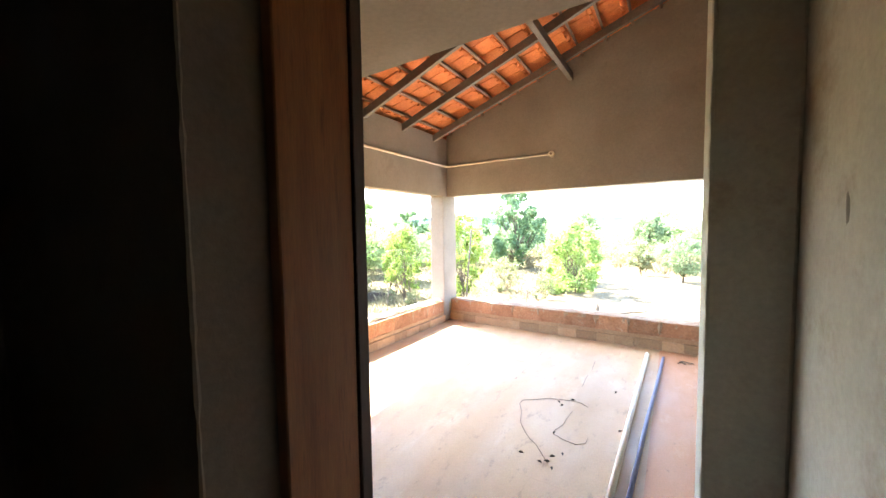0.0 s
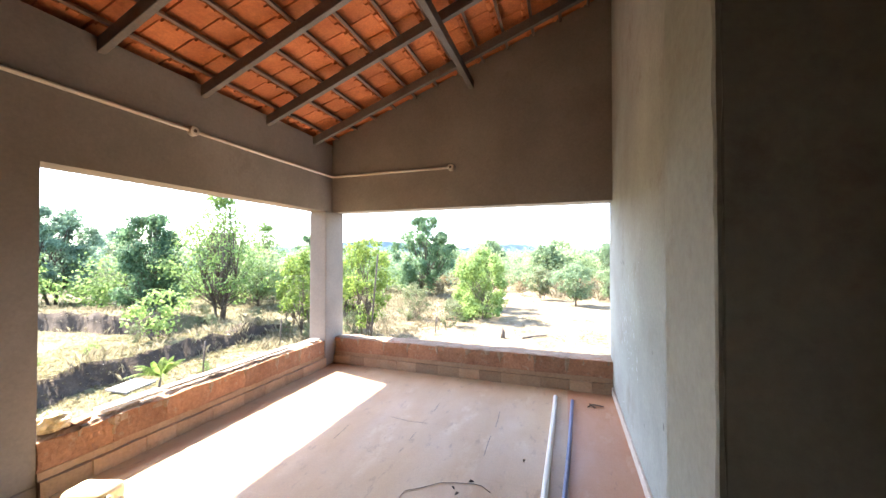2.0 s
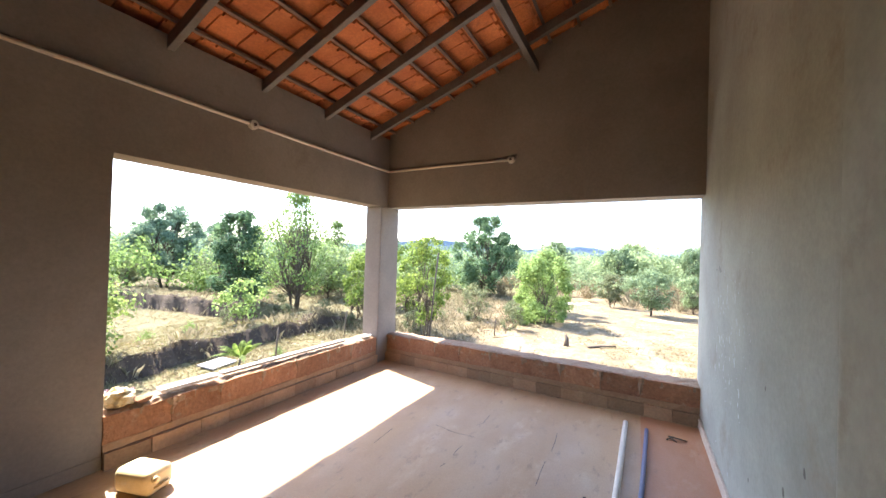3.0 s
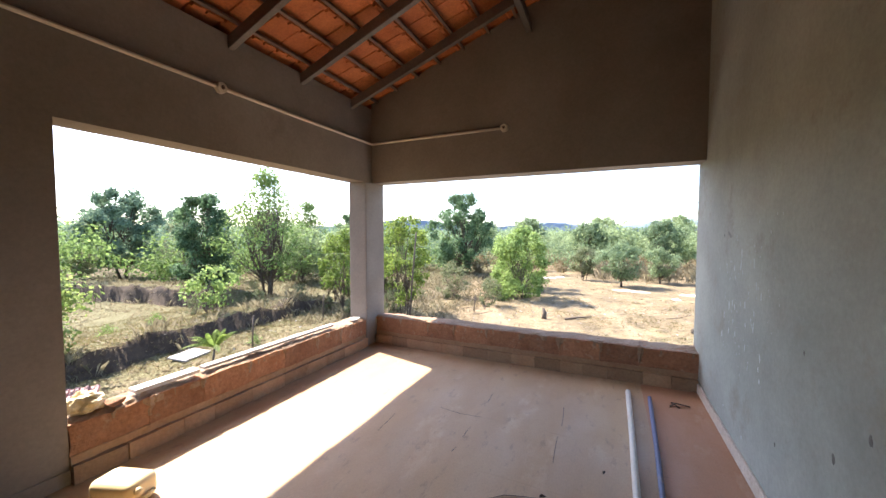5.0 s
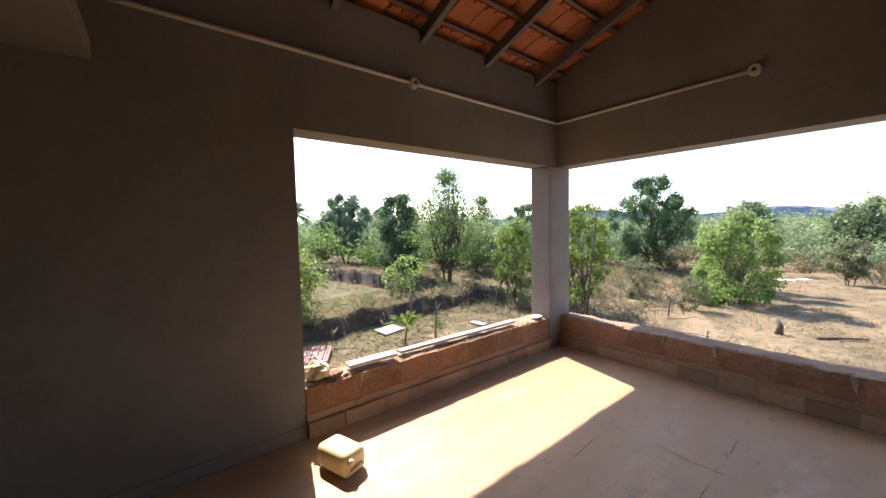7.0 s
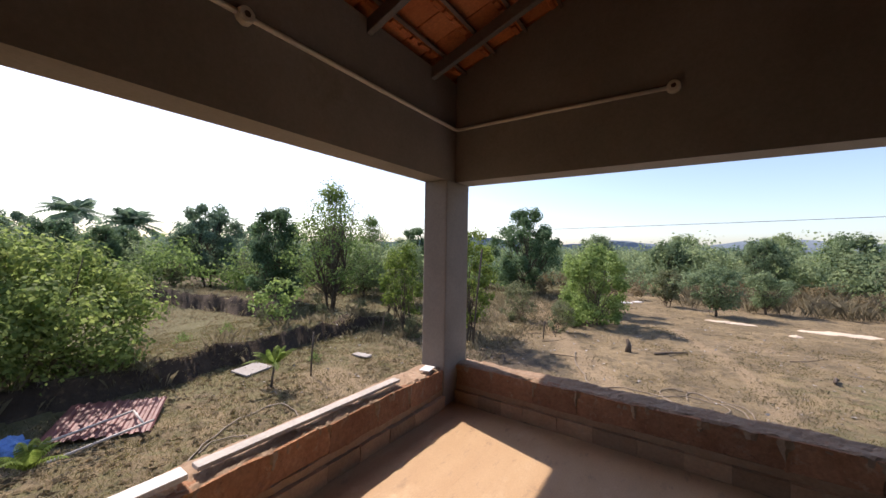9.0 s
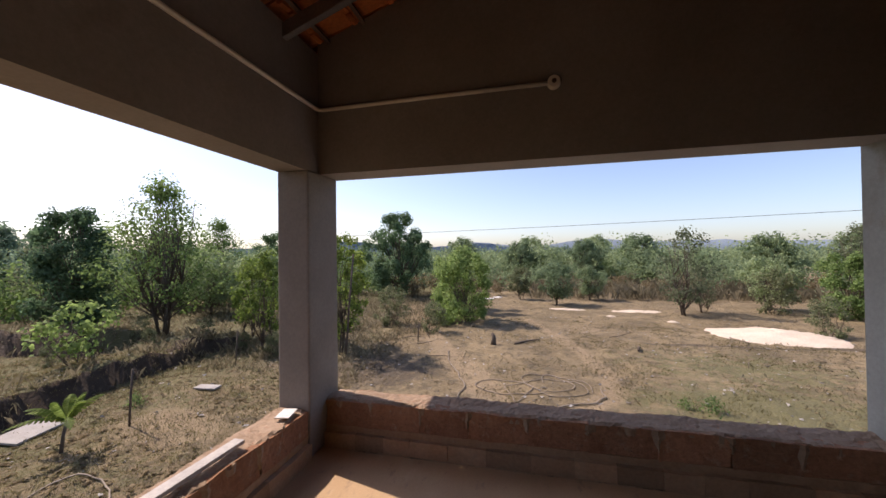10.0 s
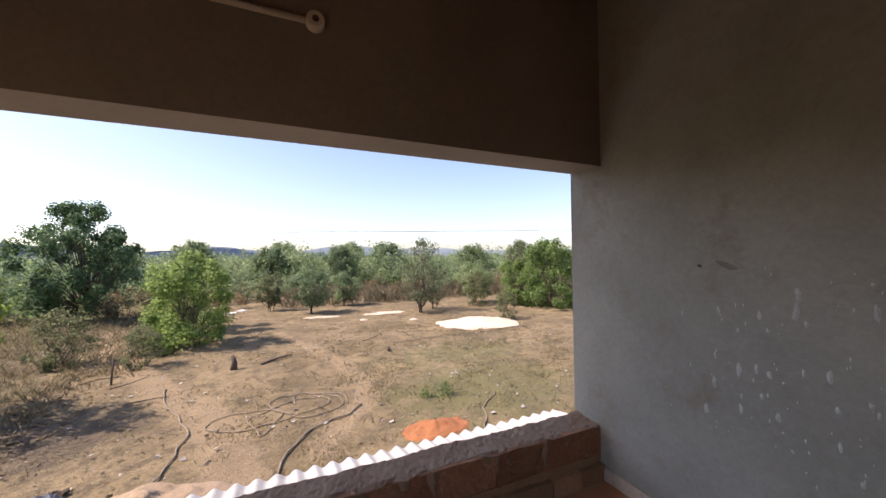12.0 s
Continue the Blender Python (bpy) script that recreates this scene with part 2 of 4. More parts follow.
LEAF_FAR_HAZED = leaf_material("leaf_far_haze_painted", (0.16, 0.22, 0.12), (0.29, 0.37, 0.205), 0.8)
# aerial haze painted into the hills' base colour
HILL = material("haze_painted_hill", (0.19, 0.245, 0.30), (0.23, 0.285, 0.34), None, 0.02, 0.2, 1.0, 0)
WIRE = material("black_wire", (0.05, 0.05, 0.05), (0.08, 0.08, 0.08), None, 3, 30, 0.6, 0)


# ---- mesh helpers ----
def mesh_object(name, verts, faces, mats, parent=None, smooth=False, index=None):
    me = bpy.data.meshes.new(name)
    me.from_pydata([tuple(v) for v in verts], [], faces)
    for m in (mats if isinstance(mats, (list, tuple)) else [mats]):
        me.materials.append(m)
    if index is not None:
        me.polygons.foreach_set("material_index", index)
    if smooth:
        me.polygons.foreach_set("use_smooth", [True] * len(me.polygons))
    me.update()
    ob = new(name, me)
    ob.parent = parent
    return ob


def part(name, bm, mat, parent=None, label="", smooth=False):
    me = bpy.data.meshes.new(name)
    bm.normal_update()
    bm.to_mesh(me)
    bm.free()
    me.materials.append(mat)
    if smooth:
        me.polygons.foreach_set("use_smooth", [True] * len(me.polygons))
    ob = new(name, me)
    ob.parent = parent
    if label:
        tagged(ob, label)
    return ob


def box(bm, x0, x1, y0, y1, z0, z1, m=None):
    vs = [bm.verts.new(p) for p in ((x0, y0, z0), (x1, y0, z0), (x1, y1, z0), (x0, y1, z0), (x0, y0, z1), (x1, y0, z1), (x1, y1, z1), (x0, y1, z1))]
    if m is not None:
        for v in vs:
            v.co = m @ v.co
    fs = [bm.faces.new([vs[i] for i in f]) for f in ((3, 2, 1, 0), (4, 5, 6, 7), (0, 1, 5, 4), (1, 2, 6, 5), (2, 3, 7, 6), (3, 0, 4, 7))]
    return vs, fs


def box_bm(x0, x1, y0, y1, z0, z1, bevel=0.0, seg=1):
    bm = bmesh.new()
    box(bm, x0, x1, y0, y1, z0, z1)
    if bevel:
        bmesh.ops.bevel(bm, geom=bm.edges[:], offset=bevel, segments=seg, affect="EDGES", profile=0.5)
    return bm


def structure(name, bm, mat, label="", category=""):
    return tagged(part(name, bm, mat), label, category, kind="structure")


def prism(bm, pts, axis, a, b):
    """A polygon pushed from a to b along axis 'x' or 'y'; pts are (u, z)."""
    def at(u, z, w):
        return (w, u, z) if axis == "x" else (u, w, z)
    lo = [bm.verts.new(at(u, z, a)) for u, z in pts]
    hi = [bm.verts.new(at(u, z, b)) for u, z in pts]
    bm.faces.new(lo)
    bm.faces.new(hi[::-1])
    for i in range(len(pts)):
        j = (i + 1) % len(pts)
        bm.faces.new((lo[j], lo[i], hi[i], hi[j]))
    bmesh.ops.recalc_face_normals(bm, faces=bm.faces[:])


def tube_data(points, radii, sides=8):
    verts, faces = [], []
    pts = [Vector(p) for p in points]
    for i, p in enumerate(pts):
        d = (pts[min(i + 1, len(pts) - 1)] - pts[max(i - 1, 0)]).normalized()
        u = d.orthogonal().normalized() if abs(d.z) > 0.9 else d.cross(Vector((0, 0, 1))).normalized()
        v = d.cross(u)
        r = radii[i] if isinstance(radii, (list, tuple)) else radii
        for k in range(sides):
            a = 2 * math.pi * k / sides
            verts.append(p + r * (math.cos(a) * u + math.sin(a) * v))
    for i in range(len(pts) - 1):
        for k in range(sides):
            a, b = i * sides + k, i * sides + (k + 1) % sides
            faces.append((a, b, b + sides, a + sides))
    faces.append(tuple(range(sides))[::-1])
    faces.append(tuple(range(len(verts) - sides, len(verts))))
    return verts, faces


def tube(name, points, radii, mat, parent=None, sides=8):
    v, f = tube_data(points, radii, sides)
    return mesh_object(name, v, f, mat, parent, smooth=True)


def empty(name, x, y, z, label, category, group="", kind=""):
    e = new(name)
    e.location = (x, y, z)
    return tagged(e, label, category, group, kind)


# ---- plan ----
WEST, WEST_OUT, NORTH, NORTH_OUT, EAST = -3.90, -4.14, 5.70, 5.96, -0.265
LINTEL, SILL = 2.13, 0.375
JAMB_S, JAMB_N = 2.71, 5.525
DOOR_S, DOOR_N = 0.80, 1.22
SLOPE = 0.353
EAVE_X, GABLE_Y, TOP_X = -5.06, 6.95, 0.30


def roof_z(x):
    """Underside of the tiles."""
    return 3.165 + SLOPE * (x + 3.9)


GROUND = -3.3

# ---- walls ----
bm = bmesh.new()
prism(bm, [(WEST, LINTEL), (EAST, LINTEL), (EAST, roof_z(EAST) - 0.005), (WEST, roof_z(WEST) - 0.005)], "y", NORTH, NORTH_OUT)
structure("wall_north", bm, PLASTER, "bare cement-plastered gable wall above a wide opening", "wall")
bm = bmesh.new()
prism(bm, [(DOOR_N, 0), (JAMB_S, 0), (JAMB_S, LINTEL), (NORTH_OUT, LINTEL), (NORTH_OUT, 3.09), (DOOR_N, 3.09)], "x", WEST_OUT, WEST)
structure("wall_west", bm, PLASTER, "bare cement-plastered wall with a wide unglazed opening", "wall")
bm = box_bm(WEST_OUT, -3.875, JAMB_N, 5.93, 0, LINTEL, 0.012, 2)
structure("column", bm, PLASTER, "square plastered corner column between two openings", "column")
bm = bmesh.new()
prism(bm, [(DOOR_N, -0.1), (5.98, -0.1), (5.98, roof_z(EAST) - 0.01), (DOOR_N, roof_z(EAST) - 0.01)], "x", EAST, 0.0)
structure("wall_east", bm, PLASTER_EAST, "grey cement-plastered wall with white lime splashes", "wall")
bm = box_bm(-0.515, EAST - 0.0005, 2.13, 2.47, 0, roof_z(-0.5) - 0.12, 0.012, 2)
structure("pier", bm, PLASTER_EAST, "plastered wall pier with a chipped edge", "wall")
# wall with the doorway
bm = bmesh.new()
prism(bm, [(WEST_OUT, -0.1), (-1.44, -0.1), (-1.44, 2.316), (-0.29, 2.316), (-0.29, -0.1), (0.0, -0.1), (0.0, roof_z(-0.1)), (WEST_OUT, roof_z(WEST_OUT))], "y", DOOR_S, DOOR_N)
structure("wall_south", bm, PLASTER, "plastered inner wall with a doorway", "wall")
bm = box_bm(WEST + 0.001, EAST - 0.001, DOOR_N + 0.001, 1.76, 2.315, 2.42, 0.006)
structure("ledge_slab", bm, PLASTER, "plastered concrete ledge over the doorway", "ledge")
# unlit room behind the doorway
bm = bmesh.new()
for b in ((WEST_OUT, WEST, -3.2, DOOR_S, -0.1, 2.9), (1.4, 1.65, -3.2, DOOR_S, -0.1, 2.9), (WEST_OUT, 1.65, -3.45, -3.2, -0.1, 2.9), (0.0, 1.65, DOOR_S, DOOR_N, -0.1, 2.9)):
    box(bm, *b)
structure("wall_room", bm, PLASTER, "plain plastered walls of an unlit room", "wall")
structure("ceiling", box_bm(WEST_OUT, 1.65, -3.45, DOOR_S - 0.002, 2.9, 3.05), PLASTER, "plain plastered ceiling of an unlit room", "ceiling")
structure("floor_room", box_bm(WEST_OUT, 1.65, -3.2, DOOR_N, -0.12, -0.002), FLOOR, "dusty cement floor of an unlit room", "floor")

# chipped plaster down the corners of the door reveal and the pier
def chipped_edge(name, x, y, z0, z1, mat, seed, label):
    rng = random.Random(seed)
    v, f = [], []
    n = 60
    for i in range(n + 1):
        z = z0 + (z1 - z0) * i / n
        r = 0.003 + 0.006 * rng.random()
        for k in range(6):
            a = 2 * math.pi * k / 6
            v.append((x + r * math.cos(a), y + r * math.sin(a), z))
    for i in range(n):
        for k in range(6):
            a, b = i * 6 + k, i * 6 + (k + 1) % 6
            f.append((a, b, b + 6, a + 6))
    ob = mesh_object(name, v, f, mat)
    return tagged(ob, label, "plaster edge", kind="structure")


chipped_edge("trim_reveal", -1.44, DOOR_S, 0.0, 2.31, PLASTER, 4, "chipped plaster edge of a door reveal")
chipped_edge("trim_pier", -0.511, 2.134, 0.0, 3.6, PLASTER_EAST, 5, "chipped plaster edge of a pier")

# storey below, seen only from outside
bm = bmesh.new()
box(bm, WEST_OUT + 0.02, 0.0, -3.45, NORTH_OUT - 0.02, GROUND - 0.3, -0.14)
structure("wall_lower_storey", bm, PLASTER, "plastered walls of the storey below", "wall")

# ---- doorway ----
frame_thing = empty("door_1", -0.87, 1.1, 0, "open doorway with a reddish-brown wooden frame", "door frame", kind="structure")
def door_part(name, bm, mat, label=""):
    ob = part(name, bm, mat, frame_thing, label)
    ob.location = -frame_thing.location
    return ob
door_part("jamb", box_bm(-1.438, -1.395, 0.97, 1.20, 0, 2.314, 0.004), WOOD)
door_part("jamb", box_bm(-0.312, -0.292, 0.97, 1.20, 0, 2.314, 0.004), WOOD)
door_part("head", box_bm(-1.394, -0.313, 0.97, 1.20, 2.290, 2.314, 0.004), WOOD)
door_part("stop", box_bm(-1.438, -1.388, 1.202, 1.245, 0, 2.314, 0.003), WOOD_DARK, "dark edge strip")

# ---- floor ----
structure("floor", box_bm(WEST_OUT, EAST, DOOR_N, NORTH_OUT - 0.01, -0.14, -0.001), GROUT, "veranda floor of dusty reddish cement tiles", "floor")
floor_slab = bpy.data.objects["floor"]
bm = bmesh.new()
bmesh.ops.create_grid(bm, x_segments=1, y_segments=1, size=0.3098)
bmesh.ops.solidify(bm, geom=bm.faces[:], thickness=0.004)
bm.normal_update()
tile_me = bpy.data.meshes.new("floor_tile")
bm.to_mesh(tile_me)
bm.free()
tile_me.materials.append(FLOOR)
red_me = tile_me.copy()
red_me.materials[0] = FLOOR_RED
rng = random.Random(3)
TILE_W = 0.62
xs_t = [WEST] + [-3.84 + TILE_W * k for k in range(6)] + [EAST]
ys_t = [DOOR_N] + [1.35 + TILE_W * k for k in range(8)] + [NORTH]
for x0, x1 in zip(xs_t, xs_t[1:]):
    for y0, y1 in zip(ys_t, ys_t[1:]):
        if y1 - y0 < 0.02:
            continue
        t = new("floor_tile", red_me if x0 > -0.8 else tile_me)
        t.parent = floor_slab
        t.scale = ((x1 - x0) / TILE_W, (y1 - y0) / TILE_W, 1)
        t.location = ((x0 + x1) / 2, (y0 + y1) / 2, 0)

# cracks along the joints
def crack(points, width):
    rng = random.Random(len(points))
    v, f = [], []
    for i, (x, y) in enumerate(points):
        w = width * rng.uniform(0.4, 1.0) / 2
        v += [(x - w, y - w, 0.0005), (x + w, y + w, 0.0005), (x + w, y + w, 0.0012), (x - w, y - w, 0.0012)]
    for i in range(len(points) - 1):
        a = 4 * i
        f += [(a, a + 4, a + 5, a + 1), (a + 3, a + 2, a + 6, a + 7), (a, a + 3, a + 7, a + 4), (a + 1, a + 5, a + 6, a + 2)]
    mesh_object("crack", v, f, DARK_SPOT, floor_slab)


for pts in (((-1.99, 4.9), (-1.98, 4.71), (-2.02, 4.64)), ((-2.32, 4.46), (-2.13, 4.43), (-1.95, 4.45)), ((-1.98, 4.27), (-1.985, 4.2), (-1.98, 4.12)), ((-1.98, 4.0), (-1.99, 3.94)),
            ((-1.37, 4.9), (-1.355, 4.74), (-1.35, 4.58)), ((-1.36, 4.42), (-1.36, 4.32), (-1.35, 4.1)), ((-2.61, 4.21), (-2.6, 4.1), (-2.59, 3.94))):
    crack(pts, 0.006)

# skirting along the grey wall
sk = structure("skirting", box_bm(EAST - 0.018, EAST - 0.0005, 2.475, 5.72, 0.002, 0.085, 0.003), SKIRTING, "cream skirting tiles along a grey wall", "skirting")
structure("skirting_west", box_bm(WEST + 0.0005, WEST + 0.012, DOOR_N + 0.01, JAMB_S, 0.002, 0.09, 0.003), PLASTER, "rough mortar skirting at the foot of a wall", "skirting")


# ---- parapets of laterite blocks ----
def block_bm(l, w, h, rng, rough=0.008):
    bm = bmesh.new()
    vs, fs = box(bm, 0, l, 0, w, 0, h)
    bmesh.ops.subdivide_edges(bm, edges=[e for e in bm.edges if e.calc_length() > 0.14], cuts=2, use_grid_fill=True)
    for v in bm.verts:
        v.co += Vector((rng.uniform(-1, 1), rng.uniform(-1, 1), rng.uniform(-1, 1))) * rough
    return bm


def smear_bm(rng):
    """A tongue of mortar, thick in the middle, that hangs from the top edge."""
    bm = bmesh.new()
    n, rows_ = 6, []
    length, width = rng.uniform(0.05, 0.15), rng.uniform(0.025, 0.05)
    for i in range(n + 1):
        t = i / n
        wd = width * (1 - 0.75 * t) * rng.uniform(0.7, 1.25)
        off = rng.uniform(-0.008, 0.008)
        rows_.append([bm.verts.new((off + wd * c, -0.009 * (1 - abs(c)) * (1 - 0.5 * t) + 0.006 * abs(c), -length * t)) for c in (-1, -0.5, 0, 0.5, 1)])
    for a, b in zip(rows_, rows_[1:]):
        for k in range(4):
            bm.faces.new((a[k], b[k], b[k + 1], a[k + 1]))
    return bm


def parapet(name, along, start, stop, inner, outer, seed, label):
    """Low wall: a skirting course, a thin mortar bed, one course of big laterite blocks, a rough mortar top."""
    rng = random.Random(seed)
    root = tagged(new(name), label, "low wall", kind="structure")
    def turn(u0, w0, z0):
        if along == "x":
            return pose(u0, inner + w0, z0)
        return pose(inner - w0, u0, z0, 0, 0, 90)
    def add(nm, bm, mat, u, w, z):
        ob = part(nm, bm, mat, root)
        ob.matrix_basis = turn(u, w, z)
    depth = abs(outer - inner)
    add("mortar_core", box_bm(0, stop - start, 0.03, depth - 0.03, 0.002, 0.33), MORTAR, start, 0, 0)
    u = start
    while u < stop - 0.02:                     # skirting course, slightly proud
        l = min(rng.uniform(0.2, 0.34), stop - u)
        if stop - u - l < 0.06:
            l = stop - u
        add("block", block_bm(l - 0.003, depth + 0.03, 0.112, rng, 0.004), SKIRT_BLOCK, u, -0.03 + rng.uniform(-0.006, 0.006), 0)
        u += l
    bm = bmesh.new()                            # mortar bed
    box(bm, 0, stop - start, 0, depth, 0, 0.05)
    bmesh.ops.subdivide_edges(bm, edges=[e for e in bm.edges if e.calc_length() > 1], cuts=50, use_grid_fill=True)
    for v in bm.verts:
        v.co += Vector((0, rng.uniform(-0.007, 0.007), 0))
    add("mortar_bed", bm, SKIRT_BLOCK, start, 0.004, 0.113)
    u = start
    while u < stop - 0.02:                     # big blocks
        l = min(rng.uniform(0.36, 0.44), stop - u)
        if stop - u - l < 0.12:
            l = stop - u
        add("block", block_bm(l - 0.002, depth - 0.01, 0.187, rng, 0.007), LATERITE, u + 0.001, 0.002 + rng.uniform(0, 0.006), 0.162)
        u += l
        if u < stop - 0.1:                      # mortar pressed out of the joint and smeared down the face
            add("mortar_smear", smear_bm(rng), MORTAR, u, 0.002, 0.35)
    n = int((stop - start) / 0.02)             # rough mortar top and joints
    v, f = [], []
    cols = 9
    for i in range(n + 1):
        uu = (stop - start) * i / n
        for k in range(cols):
            ww = 0.012 + (depth - 0.02) * k / (cols - 1)
            z = SILL - 0.016 + 0.014 * noise.noise((uu * 5 + seed, ww * 7, 0)) + 0.010 * noise.noise((uu * 27, ww * 30, seed))
            if k == 0:
                z -= 0.014 + 0.016 * noise.noise((uu * 14, 2, seed)) + 0.012 * noise.noise((uu * 33, 5, seed))
                ww += 0.020 * noise.noise((uu * 12, 7, seed)) + 0.012 * noise.noise((uu * 31, 3, seed))
            v.append((uu, ww, z))
    for i in range(n):
        for k in range(cols - 1):
            a = i * cols + k
            f.append((a, a + cols, a + cols + 1, a + 1))
    base = len(v)
    for i in range(n + 1):
        for k in (0, cols - 1):
            q = v[i * cols + k]
            v.append((q[0], q[1], 0.30))
    for i in range(n):
        f.append((base + 2 * i, base + 2 * i + 2, (i + 1) * cols, i * cols))
        f.append((i * cols + cols - 1, (i + 1) * cols + cols - 1, base + 2 * i + 3, base + 2 * i + 1))
    ob = mesh_object("mortar_top", v, f, MORTAR, root)
    ob.matrix_basis = turn(start, 0.0, 0)
    return root


parapet("parapet_north", "x", -3.874, EAST - 0.002, 5.735, 5.965, 11, "low unfinished laterite block parapet with rough mortar top")
parapet("parapet_west", "y", JAMB_S + 0.002, JAMB_N - 0.002, -3.885, -4.135, 12, "low unfinished laterite block parapet with crumbling top")

# ---- roof structure ----
PITCH = math.degrees(math.atan(SLOPE))
COSP = math.cos(radians(PITCH))


def along_slope(x, y, drop):
    """A pose on the roof: local x runs up the slope, local z out of it; drop metres below the tiles' underside."""
    return pose(x, y, roof_z(x), 0, -PITCH, 0) @ pose(0, 0, -drop)


LEN = (TOP_X - EAVE_X) / COSP
bm = box_bm(0.45, LEN - 0.05, -0.026, 0.026, -0.05, 0.05, 0.004)
rafter_me = bpy.data.meshes.new("rafter")
bm.to_mesh(rafter_me)
bm.free()
rafter_me.materials.append(STEEL)
for y in (6.6, 5.31, 4.535, 3.78, 3.015, 2.26, 1.5):
    r = tagged(new("rafter", rafter_me), "dark steel box-section rafter under the tiles", "rafter", "rafters")
    r.matrix_basis = along_slope(EAVE_X + 0.02, y, 0.125)
    if y > 6:
        tagged(r, "dark steel box-section rafter outside the gable")
purlin = part("purlin", box_bm(-1.885, -1.825, DOOR_N + 0.001, NORTH - 0.001, 3.60, 3.70, 0.004), STEEL)
tagged(purlin, "dark steel beam carrying the rafters", "beam")

GAUGE = 0.318
rows = int(LEN / GAUGE)
for i in range(rows + 1):
    x = EAVE_X + 0.05 + i * GAUGE * COSP
    if x > TOP_X - 0.05:
        break
    b = part("roof_batten", box_bm(-0.014, 0.014, DOOR_N + 0.003, GABLE_Y - 0.02, -0.0225, 0.012, 0.002), BATTEN)
    b.matrix_basis = pose(x, 0, roof_z(x), 0, -PITCH, 0) @ pose(0, 0, -0.024)
    tagged(b, "thin steel batten carrying roof tiles", "batten", "battens")


def roof_tile_data():
    """One interlocking clay tile: shallow pans, side roll, a nib under the head, thick edges."""
    w, l, th = 0.246, 0.372, 0.014
    prof = [(-0.136, 0.013), (-0.122, 0.022), (-0.106, 0.016), (-0.100, 0.002), (-0.056, 0.0), (-0.036, 0.008), (-0.02, 0.0), (0.03, 0.0), (0.044, 0.008), (0.058, 0.0), (0.1, 0.002), (0.106, 0.006), (0.127, 0.003)]
    under = [(-0.136, 0.014), (-0.119, 0.014), (-0.118, -0.014)] + [(y, -0.014) for y, _ in prof[3:11]] + [(0.118, -0.014), (0.127, 0.014)]
    v, f = [], []
    for s, lift in ((0, 0.03), (l, 0.0)):
        for y, z in prof:
            v.append((s, y, z + lift + th + 0.002))
        for y, z in under:
            v.append((s, y, z + lift))
    n = len(prof)
    for k in range(n - 1):
        f.append((k + 1, k, 2 * n + k, 2 * n + k + 1))
        f.append((n + k, n + k + 1, 3 * n + k + 1, 3 * n + k))
        f.append((k, k + 1, n + k + 1, n + k))
    f.append((0, n, 3 * n, 2 * n))
    f.append((n - 1, 3 * n - 1, 4 * n - 1, 2 * n - 1)[::-1])
    # lumpy lugs under the head that hook over the batten
    for y0, wide, deep in ((-0.116, 0.058, 0.034), (-0.052, 0.036, 0.024), (-0.008, 0.05, 0.034), (0.05, 0.062, 0.027)):
        b = len(v)
        for x, z in ((l - 0.088, -0.01), (l - 0.074, -deep), (l - 0.045, -deep), (l - 0.036, -0.01)):
            v += [(x, y0, z), (x, y0 + wide, z)]
        for k in range(3):
            f.append((b + 2 * k, b + 2 * k + 1, b + 2 * k + 3, b + 2 * k + 2))
        f.append((b, b + 2, b + 4, b + 6))
        f.append((b + 1, b + 7, b + 5, b + 3))
    return v, f


roof = tagged(new("roof"), "sloping roof of orange clay tiles", "roof", kind="structure")
tv, tf = roof_tile_data()
one = mesh_object("roof_tile", tv, tf, TILE, roof)
tile_mesh = one.data
bpy.data.objects.remove(one)
rng = random.Random(8)
rest_v, rest_f = [], []
cols = int((GABLE_Y - DOOR_N) / 0.25) + 1
for i in range(rows):
    x = EAVE_X + (i * GAUGE) * COSP
    for j in range(cols):
        y = GABLE_Y - 0.125 - 0.25 * j
        m = pose(x, y, roof_z(x) + 0.004, 0, -PITCH, 0) @ pose(rng.uniform(-0.006, 0.006), rng.uniform(-0.004, 0.004), rng.uniform(0, 0.003), rng.uniform(-0.7, 0.7), 0, rng.uniform(-0.8, 0.8))
        if x > WEST - 0.3 and 1.2 < y < NORTH + 0.1:
            t = new("roof_tile", tile_mesh)
            t.parent = roof
            t.matrix_basis = m
        else:
            o = len(rest_v)
            rest_v += [m @ Vector(p) for p in tv]
            rest_f += [tuple(o + a for a in q) for q in tf]
tagged(mesh_object("outer_tiles", rest_v, rest_f, TILE_ISL, roof), "orange clay tiles of the overhang", kind="stuff")
# added block, out of view, that shuts light out of the gap over the inner walls
structure("roof_gap_blocker", box_bm(0.0, 0.29, DOOR_S, GABLE_Y - 1.0, 3.0, roof_z(0.0) - 0.01), PLASTER, "unseen plastered block that keeps light out under the roof", "wall")

